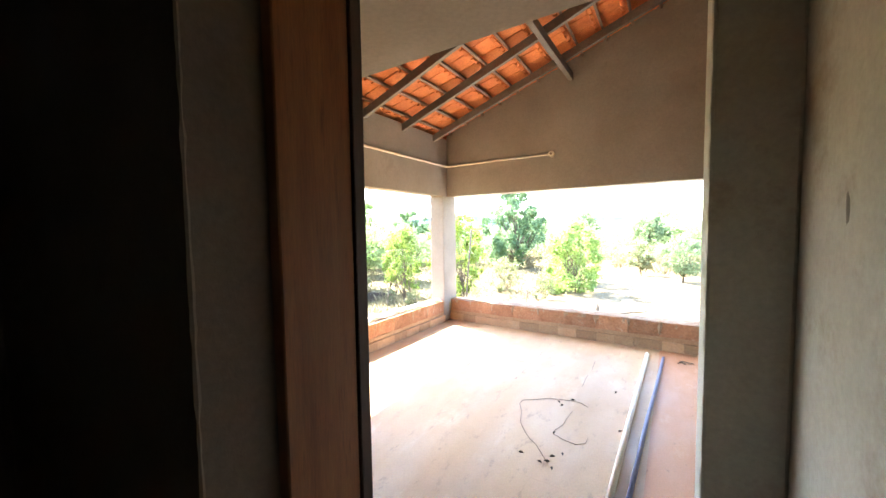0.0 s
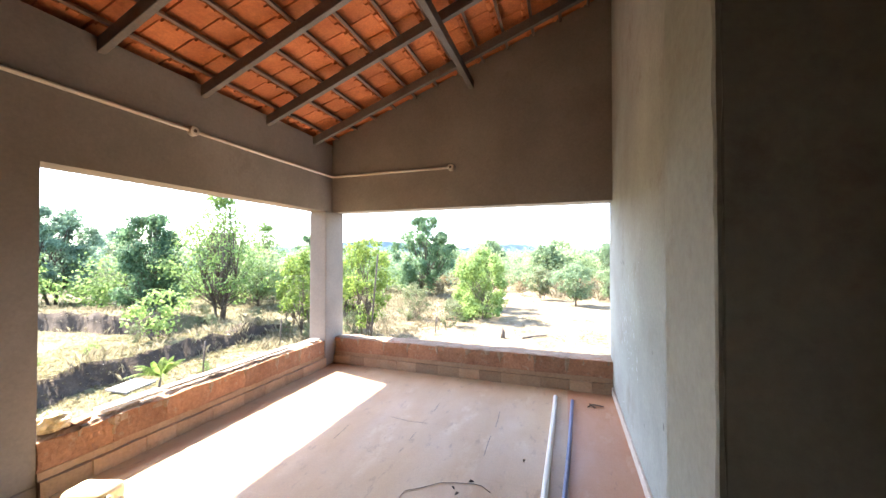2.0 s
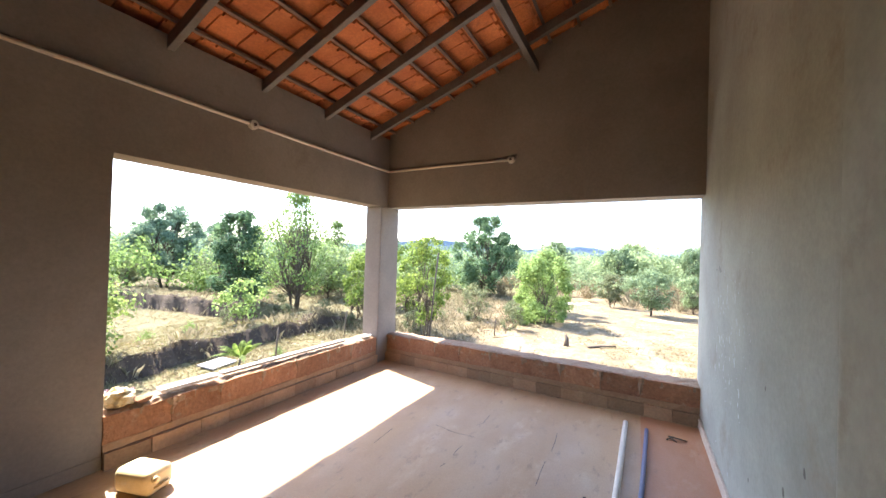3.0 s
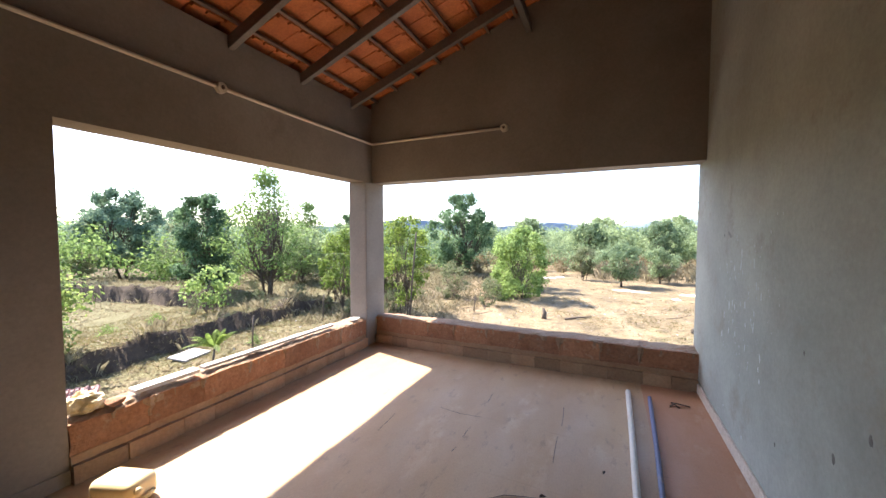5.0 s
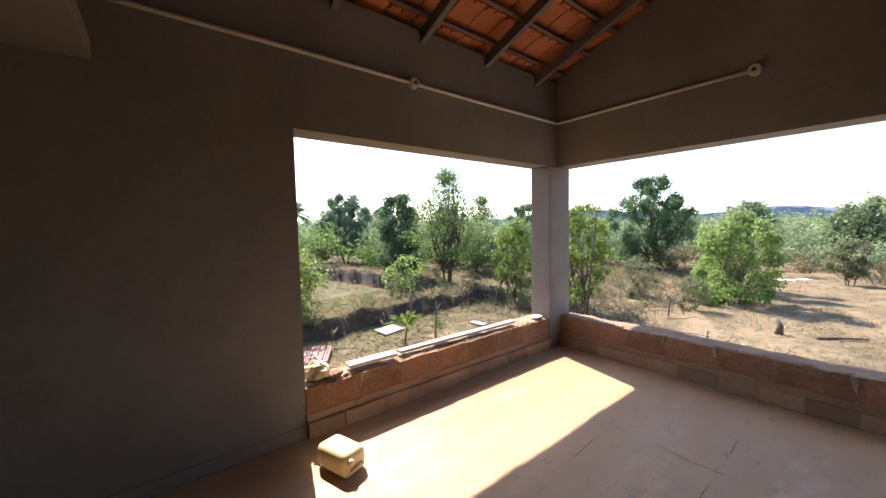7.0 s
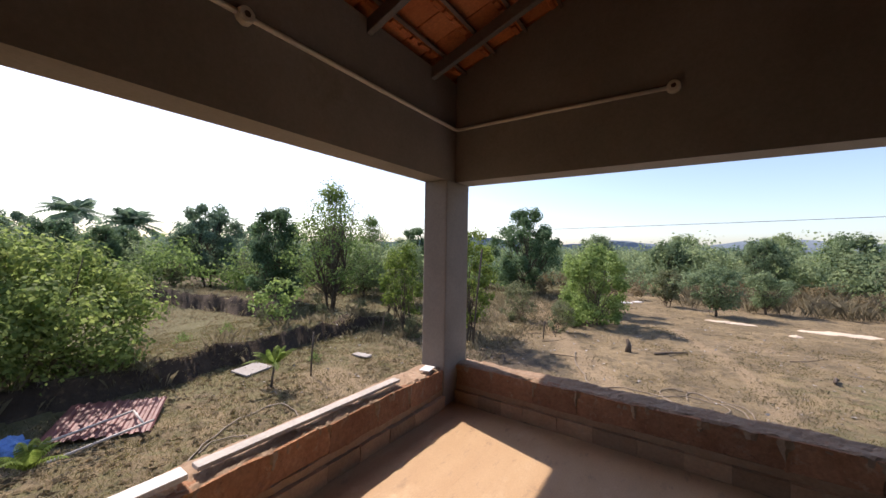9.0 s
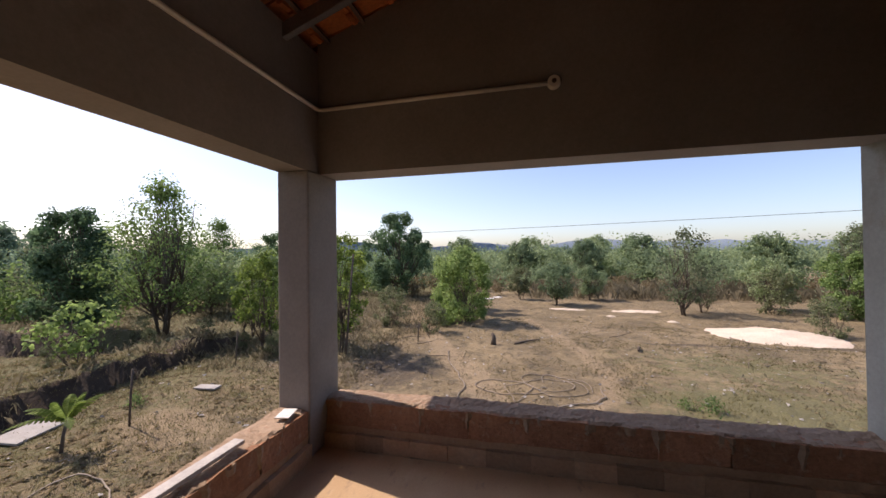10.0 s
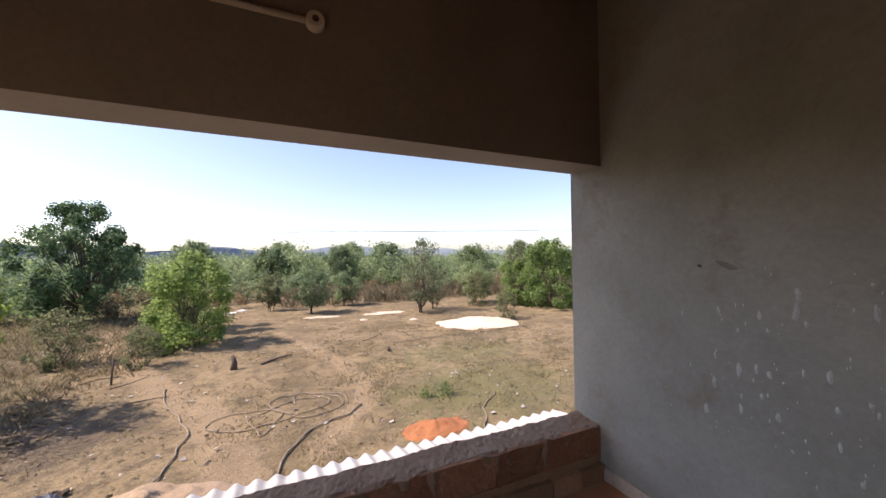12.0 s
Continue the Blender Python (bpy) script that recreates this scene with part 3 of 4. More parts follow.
# ---- conduit ----
def conduit_box(name, x, y, z, rot, label):
    root = tagged(new(name), label, "junction box", "conduit boxes")
    bm = bmesh.new()
    bmesh.ops.create_cone(bm, cap_ends=True, segments=20, radius1=0.044, radius2=0.040, depth=0.05)
    bmesh.ops.bevel(bm, geom=[e for e in bm.edges if abs(e.verts[0].co.z - e.verts[1].co.z) < 1e-4], offset=0.004, segments=2, affect="EDGES")
    body = part("body", bm, PVC, root, smooth=False)
    # solid disc, coloured dark like the shaded inside of an opening
    bm = bmesh.new()
    bmesh.ops.create_cone(bm, cap_ends=True, segments=16, radius1=0.016, radius2=0.016, depth=0.006)
    hole = part("opening", bm, HOLE, body, "dark disc painted as the shaded open middle")
    hole.location = (0, 0, 0.024)
    root.matrix_basis = pose(x, y, z) @ Euler([radians(a) for a in rot]).to_matrix().to_4x4()
    return root


CZ = 2.63
tagged(tube("conduit", [(WEST + 0.016, DOOR_N + 0.01, CZ + 0.004), (WEST + 0.016, 2.6, CZ + 0.008), (WEST + 0.016, 4.6, CZ - 0.002), (WEST + 0.016, NORTH - 0.05, CZ), (WEST + 0.03, NORTH - 0.022, CZ), (WEST + 0.06, NORTH - 0.015, CZ), (-3.0, NORTH - 0.015, CZ + 0.003), (-2.13, NORTH - 0.015, CZ)], 0.0155, PVC),
       "white plastic electrical conduit clipped along bare walls", "conduit")
conduit_box("junction_box", WEST + 0.024, 3.67, CZ, (0, 90, 0), "round white conduit box midway along a pipe")
conduit_box("junction_box", -2.115, NORTH - 0.024, CZ, (90, 0, 0), "round white conduit box at the end of a pipe")

# ---- wall splashes on the grey wall ----
rng = random.Random(21)
spl = tagged(new("lime_splashes"), "white lime splashes on a grey plaster wall", "stain", kind="structure")
def blot(name, x, y, z, ry, rz, mat, seed, parent):
    r = random.Random(seed)
    v = [(x, y, z)]
    for k in range(10):
        a = 2 * math.pi * k / 10
        q = r.uniform(0.7, 1.15)
        v.append((x + 0.0012, y + ry * q * math.cos(a), z + rz * q * math.sin(a) + 0.3 * ry * math.cos(a)))
    v[0] = (x - 0.0006, y, z)
    return mesh_object(name, v, [(0, 1 + (k + 1) % 10, 1 + k) for k in range(10)], mat, parent)
for i in range(120):
    y = min(5.3, rng.gauss(4.68, 0.27))
    z = 0.62 + 0.35 * (4.95 - y) + rng.gauss(0.28, 0.27)
    s = rng.choice((0.003, 0.003, 0.004, 0.004, 0.005, 0.007, 0.010, 0.014))
    blot("splash", EAST - 0.0015, y, z, s * 0.8, s * rng.uniform(1.2, 2.8), SPLASH, i, spl)
for i, (y, z) in enumerate(((3.3, 0.35), (3.05, 0.5), (3.6, 0.62), (2.95, 0.22), (3.4, 0.8))):
    blot("scuff", EAST - 0.0015, y, z, 0.012, 0.022, DARK_SPOT, 90 + i, spl)
blot("scuff", EAST - 0.0015, 5.08, 1.46, 0.012, 0.010, DARK_SPOT, 99, spl)
blot("scuff", EAST - 0.0012, 4.96, 1.465, 0.05, 0.020, SMUDGE, 131, spl)
for i, (y, z) in enumerate(((3.85, 0.95), (2.8, 0.62), (2.7, 0.3), (4.1, 0.4), (3.15, 1.0), (2.62, 0.9))):
    blot("scuff", EAST - 0.0015, y, z, 0.007, 0.013, DARK_SPOT, 150 + i, spl)
blot("scuff", EAST - 0.0015, 1.75, 1.62, 0.014, 0.05, DARK_SPOT, 98, spl)

# ---- loose things on the veranda ----
def jerrycan(x, y, turn):
    root = tagged(new("jerrycan"), "cream plastic jerrycan lying flat on a dusty floor", "jerrycan")
    bm = box_bm(-0.135, 0.135, -0.088, 0.088, 0, 0.145, 0.04, 4)
    for v in bm.verts:                    # slack plastic
        v.co.z += 0.006 * noise.noise(v.co * 9) - 0.012 * max(0, v.co.z) * (v.co.x / 0.155)
        v.co.x += 0.006 * noise.noise(v.co * 7 + Vector((3, 0, 0)))
    part("body", bm, PLASTIC, root, smooth=True)
    v, f = tube_data([(0.128, -0.045, 0.045), (0.146, -0.04, 0.05), (0.15, 0, 0.052), (0.146, 0.04, 0.05), (0.128, 0.045, 0.045)], 0.009, 8)
    mesh_object("handle", v, f, PLASTIC, root, smooth=True)
    bm = bmesh.new()
    bmesh.ops.create_cone(bm, cap_ends=True, segments=16, radius1=0.02, radius2=0.018, depth=0.024)
    bmesh.ops.rotate(bm, verts=bm.verts, matrix=Matrix.Rotation(radians(90), 3, "Y"))
    bmesh.ops.translate(bm, verts=bm.verts, vec=(0.14, -0.045, 0.098))
    part("cap", bm, PLASTIC, root, smooth=True)
    root.matrix_basis = pose(x, y, 0.001, 0, 0, turn)
jerrycan(-3.455, 2.775, 18)

tagged(tube("pipe", [(-0.905, 2.35, 0.024), (-0.89, 3.65, 0.023), (-0.872, 4.6, 0.022), (-0.862, 5.40, 0.023)], 0.021, PVC, None, 12), "long cream plastic pipe lying on the floor", "pipe", "pipes on the floor")
tagged(tube("pipe", [(-0.82, 2.35, 0.018), (-0.772, 3.7, 0.018), (-0.73, 4.5, 0.017), (-0.695, 5.36, 0.018)], 0.0155, PVC_BLUE, None, 12), "long thin blue-grey plastic pipe lying on the floor", "pipe", "pipes on the floor")


def string_thing(name, pts, r, mat, label, category):
    return tagged(tube(name, pts, r, mat, None, 5), label, category)


string_thing("string", [(-1.30, 2.78, 0.004), (-1.36, 2.85, 0.004), (-1.43, 2.94, 0.004), (-1.50, 2.99, 0.004), (-1.56, 3.06, 0.004), (-1.64, 3.17, 0.004), (-1.69, 3.34, 0.004), (-1.755, 3.46, 0.004), (-1.75, 3.54, 0.004), (-1.66, 3.60, 0.004), (-1.56, 3.69, 0.004), (-1.47, 3.72, 0.004), (-1.35, 3.75, 0.004), (-1.29, 3.75, 0.004), (-1.22, 3.70, 0.004)], 0.0022, STRING, "thin brown string lying in a loop on the floor", "string")
string_thing("string", [(-1.32, 3.56, 0.004), (-1.335, 3.42, 0.004), (-1.33, 3.31, 0.004), (-1.37, 3.20, 0.004), (-1.36, 3.14, 0.004), (-1.27, 3.10, 0.004), (-1.19, 3.09, 0.004), (-1.13, 3.14, 0.004), (-1.13, 3.22, 0.004)], 0.002, STRING, "thin brown string end on the floor", "string")


def dry_leaf(x, y, turn, s, z=0.006):
    v = [(-s, 0, 0.004), (-0.3 * s, 0.4 * s, 0.014), (s, 0, 0.006), (-0.3 * s, -0.4 * s, 0.012), (0, 0, 0.002), (-s, 0, 0.001), (-0.3 * s, 0.4 * s, 0.011), (s, 0, 0.003), (-0.3 * s, -0.4 * s, 0.009), (0, 0, -0.001)]
    ob = mesh_object("dry_leaf", v, [(0, 4, 1), (1, 4, 2), (2, 4, 3), (3, 4, 0), (6, 9, 5), (7, 9, 6), (8, 9, 7), (5, 9, 8)], BARK)
    ob.matrix_basis = pose(x, y, z, 0, 0, turn)
    tagged(ob, "small curled brown leaf on the floor", "dry leaf", "dry leaves")
for x, y, a in ((-1.36, 3.76, 20), (-1.36, 3.15, 80), (-1.46, 3.66, 140), (-1.42, 3.61, 240), (-1.31, 2.79, 200), (-1.29, 2.86, 30), (-1.24, 2.92, 110), (-1.35, 2.76, 160), (-1.26, 2.73, 300), (-1.49, 2.79, 10), (-0.935, 3.43, 50), (-1.05, 4.12, 70)):
    dry_leaf(x, y, a, 0.02)
tw = tagged(new("twigs"), "dry twigs on the floor beside a skirting", "twigs")
for i, pts in enumerate((((-0.55, 5.28, 0.006), (-0.5, 5.33, 0.02), (-0.44, 5.34, 0.008)), ((-0.53, 5.36, 0.006), (-0.47, 5.31, 0.025), (-0.40, 5.33, 0.01)), ((-0.52, 5.33, 0.012), (-0.48, 5.28, 0.006)))):
    tube("twig", pts, 0.006, BARK, tw, 5)

# on the west parapet
pl = tagged(part("plank", box_bm(-0.045, 0.045, 0, 0.42, 0, 0.028, 0.003), PLANK), "short white plank on a crumbling parapet", "plank")
pl.matrix_basis = pose(-3.985, 3.06, SILL + 0.010, 0, 2, 0)
pl = tagged(part("batten_strip", box_bm(-0.036, 0.036, 0, 1.46, 0, 0.022, 0.002), PLANK_GREY), "long weathered strip of wood on a parapet", "wood strip")
pl.matrix_basis = pose(-4.0, 3.53, SILL + 0.010, 0, 0, -0.6)
pl = tagged(part("paper", box_bm(-0.05, 0.05, -0.07, 0.07, 0, 0.006, 0.001), PLANK), "flat pale tile offcut on a parapet", "tile offcut")
pl.matrix_basis = pose(-3.97, 5.39, SILL + 0.006, 1, 0, 12)
bm = bmesh.new()
bmesh.ops.create_icosphere(bm, subdivisions=4, radius=0.085)
for v in bm.verts:
    d = v.co.normalized()
    v.co = d * (0.085 + 0.03 * noise.noise(d * 2.1) + 0.016 * abs(noise.noise(d * 5)) + 0.005 * noise.noise(d * 12))
    v.co.z = max(v.co.z * 0.8, -0.05)
cw = tagged(part("wrapper", bm, WRAP, None, "", False), "crumpled yellow wrapper on a parapet", "wrapper")
cw.location = (-3.99, 2.82, SILL + 0.045)
bm = block_bm(0.09, 0.08, 0.035, random.Random(5), 0.012)
cw = tagged(part("rubble", bm, LATERITE), "broken piece of laterite on a parapet", "rubble")
cw.location = (-3.98, 2.90, SILL - 0.008)

# corrugated sheet below the north parapet
v, f = [], []
n = 420
for i in range(n + 1):
    x = -4.3 + 4.9 * i / n
    z = 0.02 * math.sin(2 * math.pi * x / 0.146)
    v += [(x, 5.98, -0.02 + z), (x, 7.22, -0.278 + z), (x, 5.98, -0.027 + z), (x, 7.22, -0.285 + z)]
for i in range(n):
    a = 4 * i
    f += [(a, a + 4, a + 5, a + 1), (a + 2, a + 3, a + 7, a + 6), (a + 1, a + 5, a + 7, a + 3)]
tagged(mesh_object("canopy_sheet", v, f, CEMENT_SHEET, None, True), "pale corrugated cement sheet canopy below a parapet", "canopy", kind="structure")

# ---- ground outside ----
def smooth(a, b, x):
    t = min(1, max(0, (x - a) / (b - a)))
    return t * t * (3 - 2 * t)


def bank_x(y):
    """Line of the nearer earth bank, west of the house."""
    return -16.6 - 0.9 * smooth(8, 15, y) - 0.5 * smooth(6, 2, y) + 0.45 * noise.noise((y * 0.6, 3.1, 0)) + 0.18 * noise.noise((y * 2.3, 1.1, 0))


def bank_y(x):
    return 15.2 + (x + 26.7) * 0.12 + 0.3 * noise.noise((x * 0.5, 9.0, 0))


def ground_z(x, y):
    z = GROUND - 0.012 * max(0, y - 20)
    z = max(z, GROUND - 1.2)
    near = 1 - smooth(70, 120, math.hypot(x, y))
    z += near * (0.10 * noise.noise((x * 0.23, y * 0.23, 0)) + 0.05 * noise.noise((x * 0.9, y * 0.9, 4)) + 0.06 * noise.noise((x * 1.9, y * 1.9, 7)) + 0.025 * noise.noise((x * 4.3, y * 4.3, 3)))
    d = bank_x(y) - x
    if -1 < d < 8:
        z += (0.78 + 0.4 * noise.noise((y * 0.8, 1, 6))) * smooth(-0.08, 0.17, d) * (1 - smooth(0.5, 6, d)) * smooth(21, 17, y)
    d = y - bank_y(x)
    if -1 < d < 8:
        z += (1.05 + 0.35 * noise.noise((x * 0.7, 1, 8))) * smooth(-0.12, 0.2, d) * (1 - smooth(0.5, 7, d)) * smooth(-23.0, -24.5, x) * smooth(-80, -70, x)
    return z


def axis(lo, hi, fine_lo, fine_hi, fine, coarse):
    out, a = [], lo
    while a < hi:
        out.append(a)
        if fine_lo <= a < fine_hi:
            a += fine
        else:
            d = min(abs(a - fine_lo), abs(a - fine_hi))
            a += min(coarse, fine + d * 0.12)
    out.append(hi)
    return out


xs = axis(-2500, 2500, -38, 16, 0.2, 260)
ys = axis(-2500, 2500, 0, 30, 0.2, 260)
gv = [(x, y, ground_z(x, y)) for y in ys for x in xs]
gf, gi = [], []
nx = len(xs)
for j in range(len(ys) - 1):
    for i in range(nx - 1):
        a = j * nx + i
        q = (a, a + 1, a + nx + 1, a + nx)
        gf.append(q)
        zz = [gv[k][2] for k in q]
        # steep bank faces get the dark soil with their shade painted in
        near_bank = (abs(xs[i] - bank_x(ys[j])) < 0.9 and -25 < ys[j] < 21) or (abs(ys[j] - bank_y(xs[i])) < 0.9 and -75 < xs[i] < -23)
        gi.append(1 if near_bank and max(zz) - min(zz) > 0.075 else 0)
TRACKS = (((-12.7, 35.8), (-10.1, 28.1), (-7.2, 21.7), (-5.3, 18.5), (-4.1, 16.2), (-3.4, 14.5), (-3.0, 11.0), (-3.0, 7.5)), ((-2.5, 30.0), (-0.5, 23.4), (0.25, 20.6), (0.65, 17.8), (0.1, 15.7), (-1.5, 13.5)))


def from_line(x, y, pts):
    best = 1e9
    for (ax, ay), (bx, by) in zip(pts, pts[1:]):
        t = min(1, max(0, ((x - ax) * (bx - ax) + (y - ay) * (by - ay)) / ((bx - ax) ** 2 + (by - ay) ** 2)))
        best = min(best, math.hypot(x - ax - t * (bx - ax), y - ay - t * (by - ay)))
    return best


def worn_at(x, y):
    """Trodden tracks across the yard, a bare strip beside the house."""
    if not (-40 < x < 20 and 0 < y < 45):
        return 0.0
    a = max(1 - from_line(x, y, TRACKS[0]) / 1.1, 0.75 - from_line(x, y, TRACKS[1]) / 1.0, 0)
    return max(a, 1.0 - math.hypot((x + 12.0) / 2.6, (y - 11.2) / 1.7), 0.55 - math.hypot((x - 1) / 9, (y - 27) / 5))


def green_at(x, y):
    if x < -9.5:
        return 0.42 * smooth(60, 30, -x) * smooth(-13, -18, x) + 0.3 * smooth(-9.5, -11, x)
    return max(0, 0.85 - math.hypot((x - 4.8) / 7, (y - 15.5) / 5), 0.55 - math.hypot((x - 6) / 14, (y - 20) / 9))


# dead leaves, plus a dark line painted as a low ridge's shadow
def litter_and_shade_at(x, y):
    return max(0, 0.9 - math.hypot((x + 8.6) / 4.2, (y - 17.0) / 3.4), 0.5 * smooth(-9.5, -13, x) * smooth(13.5, 16.5, y), 0.5 * smooth(0.5, 6, abs(x + 13)) * (x < -17),
               (0.8 - from_line(x, y, ((3.5, 23.5), (6.0, 23.9), (9.0, 23.6), (14.0, 24.4))) / 0.4) if 2 < x < 16 and 20 < y < 28 else 0)


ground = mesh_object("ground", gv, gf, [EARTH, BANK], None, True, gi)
for key, rule in (("worn", worn_at), ("green", green_at), ("litter", litter_and_shade_at)):
    at = ground.data.attributes.new(key, "FLOAT", "POINT")
    at.data.foreach_set("value", [max(0.0, rule(x, y)) for x, y, _ in gv])
tagged(ground, "dry brown earth with low dark banks, shade painted in, and sparse grass", "ground", kind="structure")


def heap(name, x, y, rx, ry, h, mat, label, category, seed):
    v, f = [(0, 0, h)], []
    rings, seg = 14, 48
    for r in range(1, rings + 1):
        for k in range(seg):
            a = 2 * math.pi * k / seg
            t = r / rings
            q = 1 + 0.22 * noise.noise((math.cos(a) * 1.6, math.sin(a) * 1.6, seed))
            px, py = rx * t * q * math.cos(a), ry * t * q * math.sin(a)
            z = h * (1 - t) ** 1.2 * (1 + 0.5 * noise.noise((px * 2.2, py * 2.2, seed))) + h * (0.20 * noise.noise((px * 5, py * 5, seed)) + 0.16 * noise.noise((px * 13, py * 13, seed)))
            if r == rings:
                z = -0.06
            v.append((px, py, z + ground_z(x + px, y + py) - ground_z(x, y)))
    for k in range(seg):
        f.append((0, 1 + k, 1 + (k + 1) % seg))
    for r in range(rings - 1):
        for k in range(seg):
            a, b = 1 + r * seg + k, 1 + r * seg + (k + 1) % seg
            f.append((a, a + seg, b + seg, b))
    ob = mesh_object(name, v, f, mat, None, True)
    ob.location = (x, y, ground_z(x, y) + 0.03)
    return tagged(ob, label, category)


heap("sand_mound", 11.0, 27.0, 3.3, 2.5, 0.34, SAND, "wide low heap of pale sand on bare ground", "sand heap", 3)
heap("sand_patch", 0.7, 35.6, 1.5, 0.55, 0.10, SAND, "thin patch of pale sand on the ground", "sand patch", 4)
heap("sand_patch", 6.0, 35.2, 2.0, 0.6, 0.10, SAND, "long thin patch of pale sand on the ground", "sand patch", 5)
heap("sand_patch", 3.6, 32.0, 0.35, 0.2, 0.08, SAND, "tiny patch of pale sand on the ground", "sand patch", 6)
heap("sand_patch", 7.2, 30.5, 0.4, 0.2, 0.08, SAND, "tiny patch of pale sand beside a heap", "sand patch", 7)
heap("soil_mound", 1.65, 13.2, 1.1, 0.55, 0.2, RED_SOIL, "small heap of bright red soil", "soil heap", 8)
heap("soil_mound", -4.6, 12.6, 1.3, 0.8, 0.30, SAND_DIRTY, "low heap of pale builders' sand near the house", "sand heap", 9)

# hoses on the ground
def hose(name, pts, r, label):
    out = []
    for a, b in zip(pts, pts[1:]):
        for k in range(3 if len(pts) > 20 else 6):
            x, y = a[0] + (b[0] - a[0]) * k / (3 if len(pts) > 20 else 6), a[1] + (b[1] - a[1]) * k / (3 if len(pts) > 20 else 6)
            x, y = x + 0.16 * noise.noise((x * 1.3, y * 1.3, 3)), y + 0.16 * noise.noise((x * 1.3, y * 1.3, 8))
            out.append((x, y, ground_z(x, y) + r + 0.015))
    out.append((*pts[-1], ground_z(*pts[-1]) + r + 0.015))
    return tagged(tube(name, out, r, HOSE, None, 5), label, "hose")


loops = []
for k in range(92):
    a = k * 2 * math.pi / 26
    q = 1 + 0.38 * math.sin(k * 0.115) + 0.16 * math.sin(k * 0.31)
    cx, cy = 0.95 * math.sin(k * 0.07 + 1), 0.5 * math.sin(k * 0.093)
    loops.append((-2.1 + cx + 1.05 * q * math.cos(a) + 0.5 * noise.noise((k * 0.13, 0, 1)), 16.2 + cy + 0.8 * q * math.sin(a) + 0.5 * noise.noise((k * 0.12, 4, 1))))
hose("hose", loops, 0.017, "grey irrigation hose coiled loosely on the ground")
hose("hose", [(-6.2, 20.2), (-5.98, 19.3), (-5.3, 17.6), (-4.8, 16.2), (-4.55, 15.2), (-4.66, 14.2), (-4.9, 12.6), (-4.8, 11.5)], 0.022, "grey hose trailing over bare ground")
hose("hose", [(0.1, 16.4), (-0.03, 15.8), (-0.54, 15.17), (-1.51, 14.66), (-2.2, 13.6), (-2.7, 11.4)], 0.026, "dark hose end trailing over bare ground")
hose("hose", [(-10.1, 8.2), (-10.72, 8.79), (-11.3, 8.98), (-11.85, 8.9), (-12.25, 8.51), (-12.2, 7.9), (-11.85, 7.2), (-11.4, 6.6), (-10.9, 6.1)], 0.022, "pale hose in dry grass beside the house")
hose("hose", [(-10.2, 6.9), (-10.67, 7.24), (-11.1, 7.38), (-11.4, 7.2), (-11.4, 6.8), (-11.1, 6.4)], 0.018, "thin end of hose curled in dry grass")
hose("hose", [(3.0, 12.6), (3.6, 13.8), (4.6, 14.8)], 0.02, "thin pale stick of hose on the ground")


def slab(name, x, y, l, w, turn, tilt, mat, label, category):
    ob = tagged(part(name, box_bm(-l / 2, l / 2, -w / 2, w / 2, 0, 0.06, 0.008), mat), label, category)
    ob.matrix_basis = pose(x, y, ground_z(x, y) + 0.03, tilt, 0, turn)
slab("concrete_slab", -15.45, 9.9, 1.15, 0.8, 104, 5, CONCRETE, "pale concrete slab lying in dry grass", "slab")
slab("concrete_slab", -13.6, 13.7, 0.85, 0.35, 5, 2, CONCRETE, "small pale slab lying on bare ground", "slab")

# red ribbed sheets with poles
pile = tagged(new("metal_sheet"), "old red ribbed metal sheet lying on the ground", "metal sheet")
v, f = [], []
for i in range(61):
    u = 2.1 * i / 60
    z = 0.035 * (1 if (i // 3) % 2 else 0)
    v += [(u, 0, z), (u, 1.9, z), (u, 0, z - 0.006), (u, 1.9, z - 0.006)]
for i in range(60):
    a = 4 * i
    f += [(a, a + 4, a + 5, a + 1), (a + 2, a + 3, a + 7, a + 6), (a, a + 2, a + 6, a + 4), (a + 1, a + 5, a + 7, a + 3)]
mesh_object("sheet", v, f, RED_SHEET, pile)
pile.matrix_basis = pose(-14.2, 4.3, ground_z(-14.2, 5) + 0.16, 5, 4, 62)
for a, b in (((-13.7, 4.0), (-14.3, 6.1)), ((-12.7, 4.3), (-13.2, 6.2)), ((-14.3, 6.1), (-13.2, 6.0))):
    za, zb = ground_z(*a) + 0.3, ground_z(*b) + 0.3
    tagged(tube("pole", [(*a, za), (*b, zb)], 0.03, PLANK_GREY, None, 6), "pale pole leaning on red metal sheets", "pole", "poles in the yard")
def crumpled_sheet(x, y, k, mat, label, seed):
    bm = bmesh.new()
    bmesh.ops.create_icosphere(bm, subdivisions=4, radius=0.3)
    for w in bm.verts:
        d = w.co.normalized()
        w.co = Vector((d.x * 0.34, d.y * 0.26, max(-0.1, d.z * 0.22))) * k * (1 + 0.35 * noise.noise(d * 2.5 + Vector((seed, 0, 0))) + 0.22 * abs(noise.noise(d * 5 + Vector((0, seed, 0)))))
    ob = tagged(part("plastic_sheet", bm, mat), label, "plastic sheet")
    ob.matrix_basis = pose(x, y, ground_z(x, y) + 0.10 * k, 0, 0, 40 * seed)


crumpled_sheet(-14.6, 4.0, 1.0, BLUE, "crumpled blue plastic sheet on the ground", 0)
crumpled_sheet(-6.35, 13.05, 1.1, GREY_PLASTIC, "crumpled dark grey plastic sheet on a sand heap", 2)

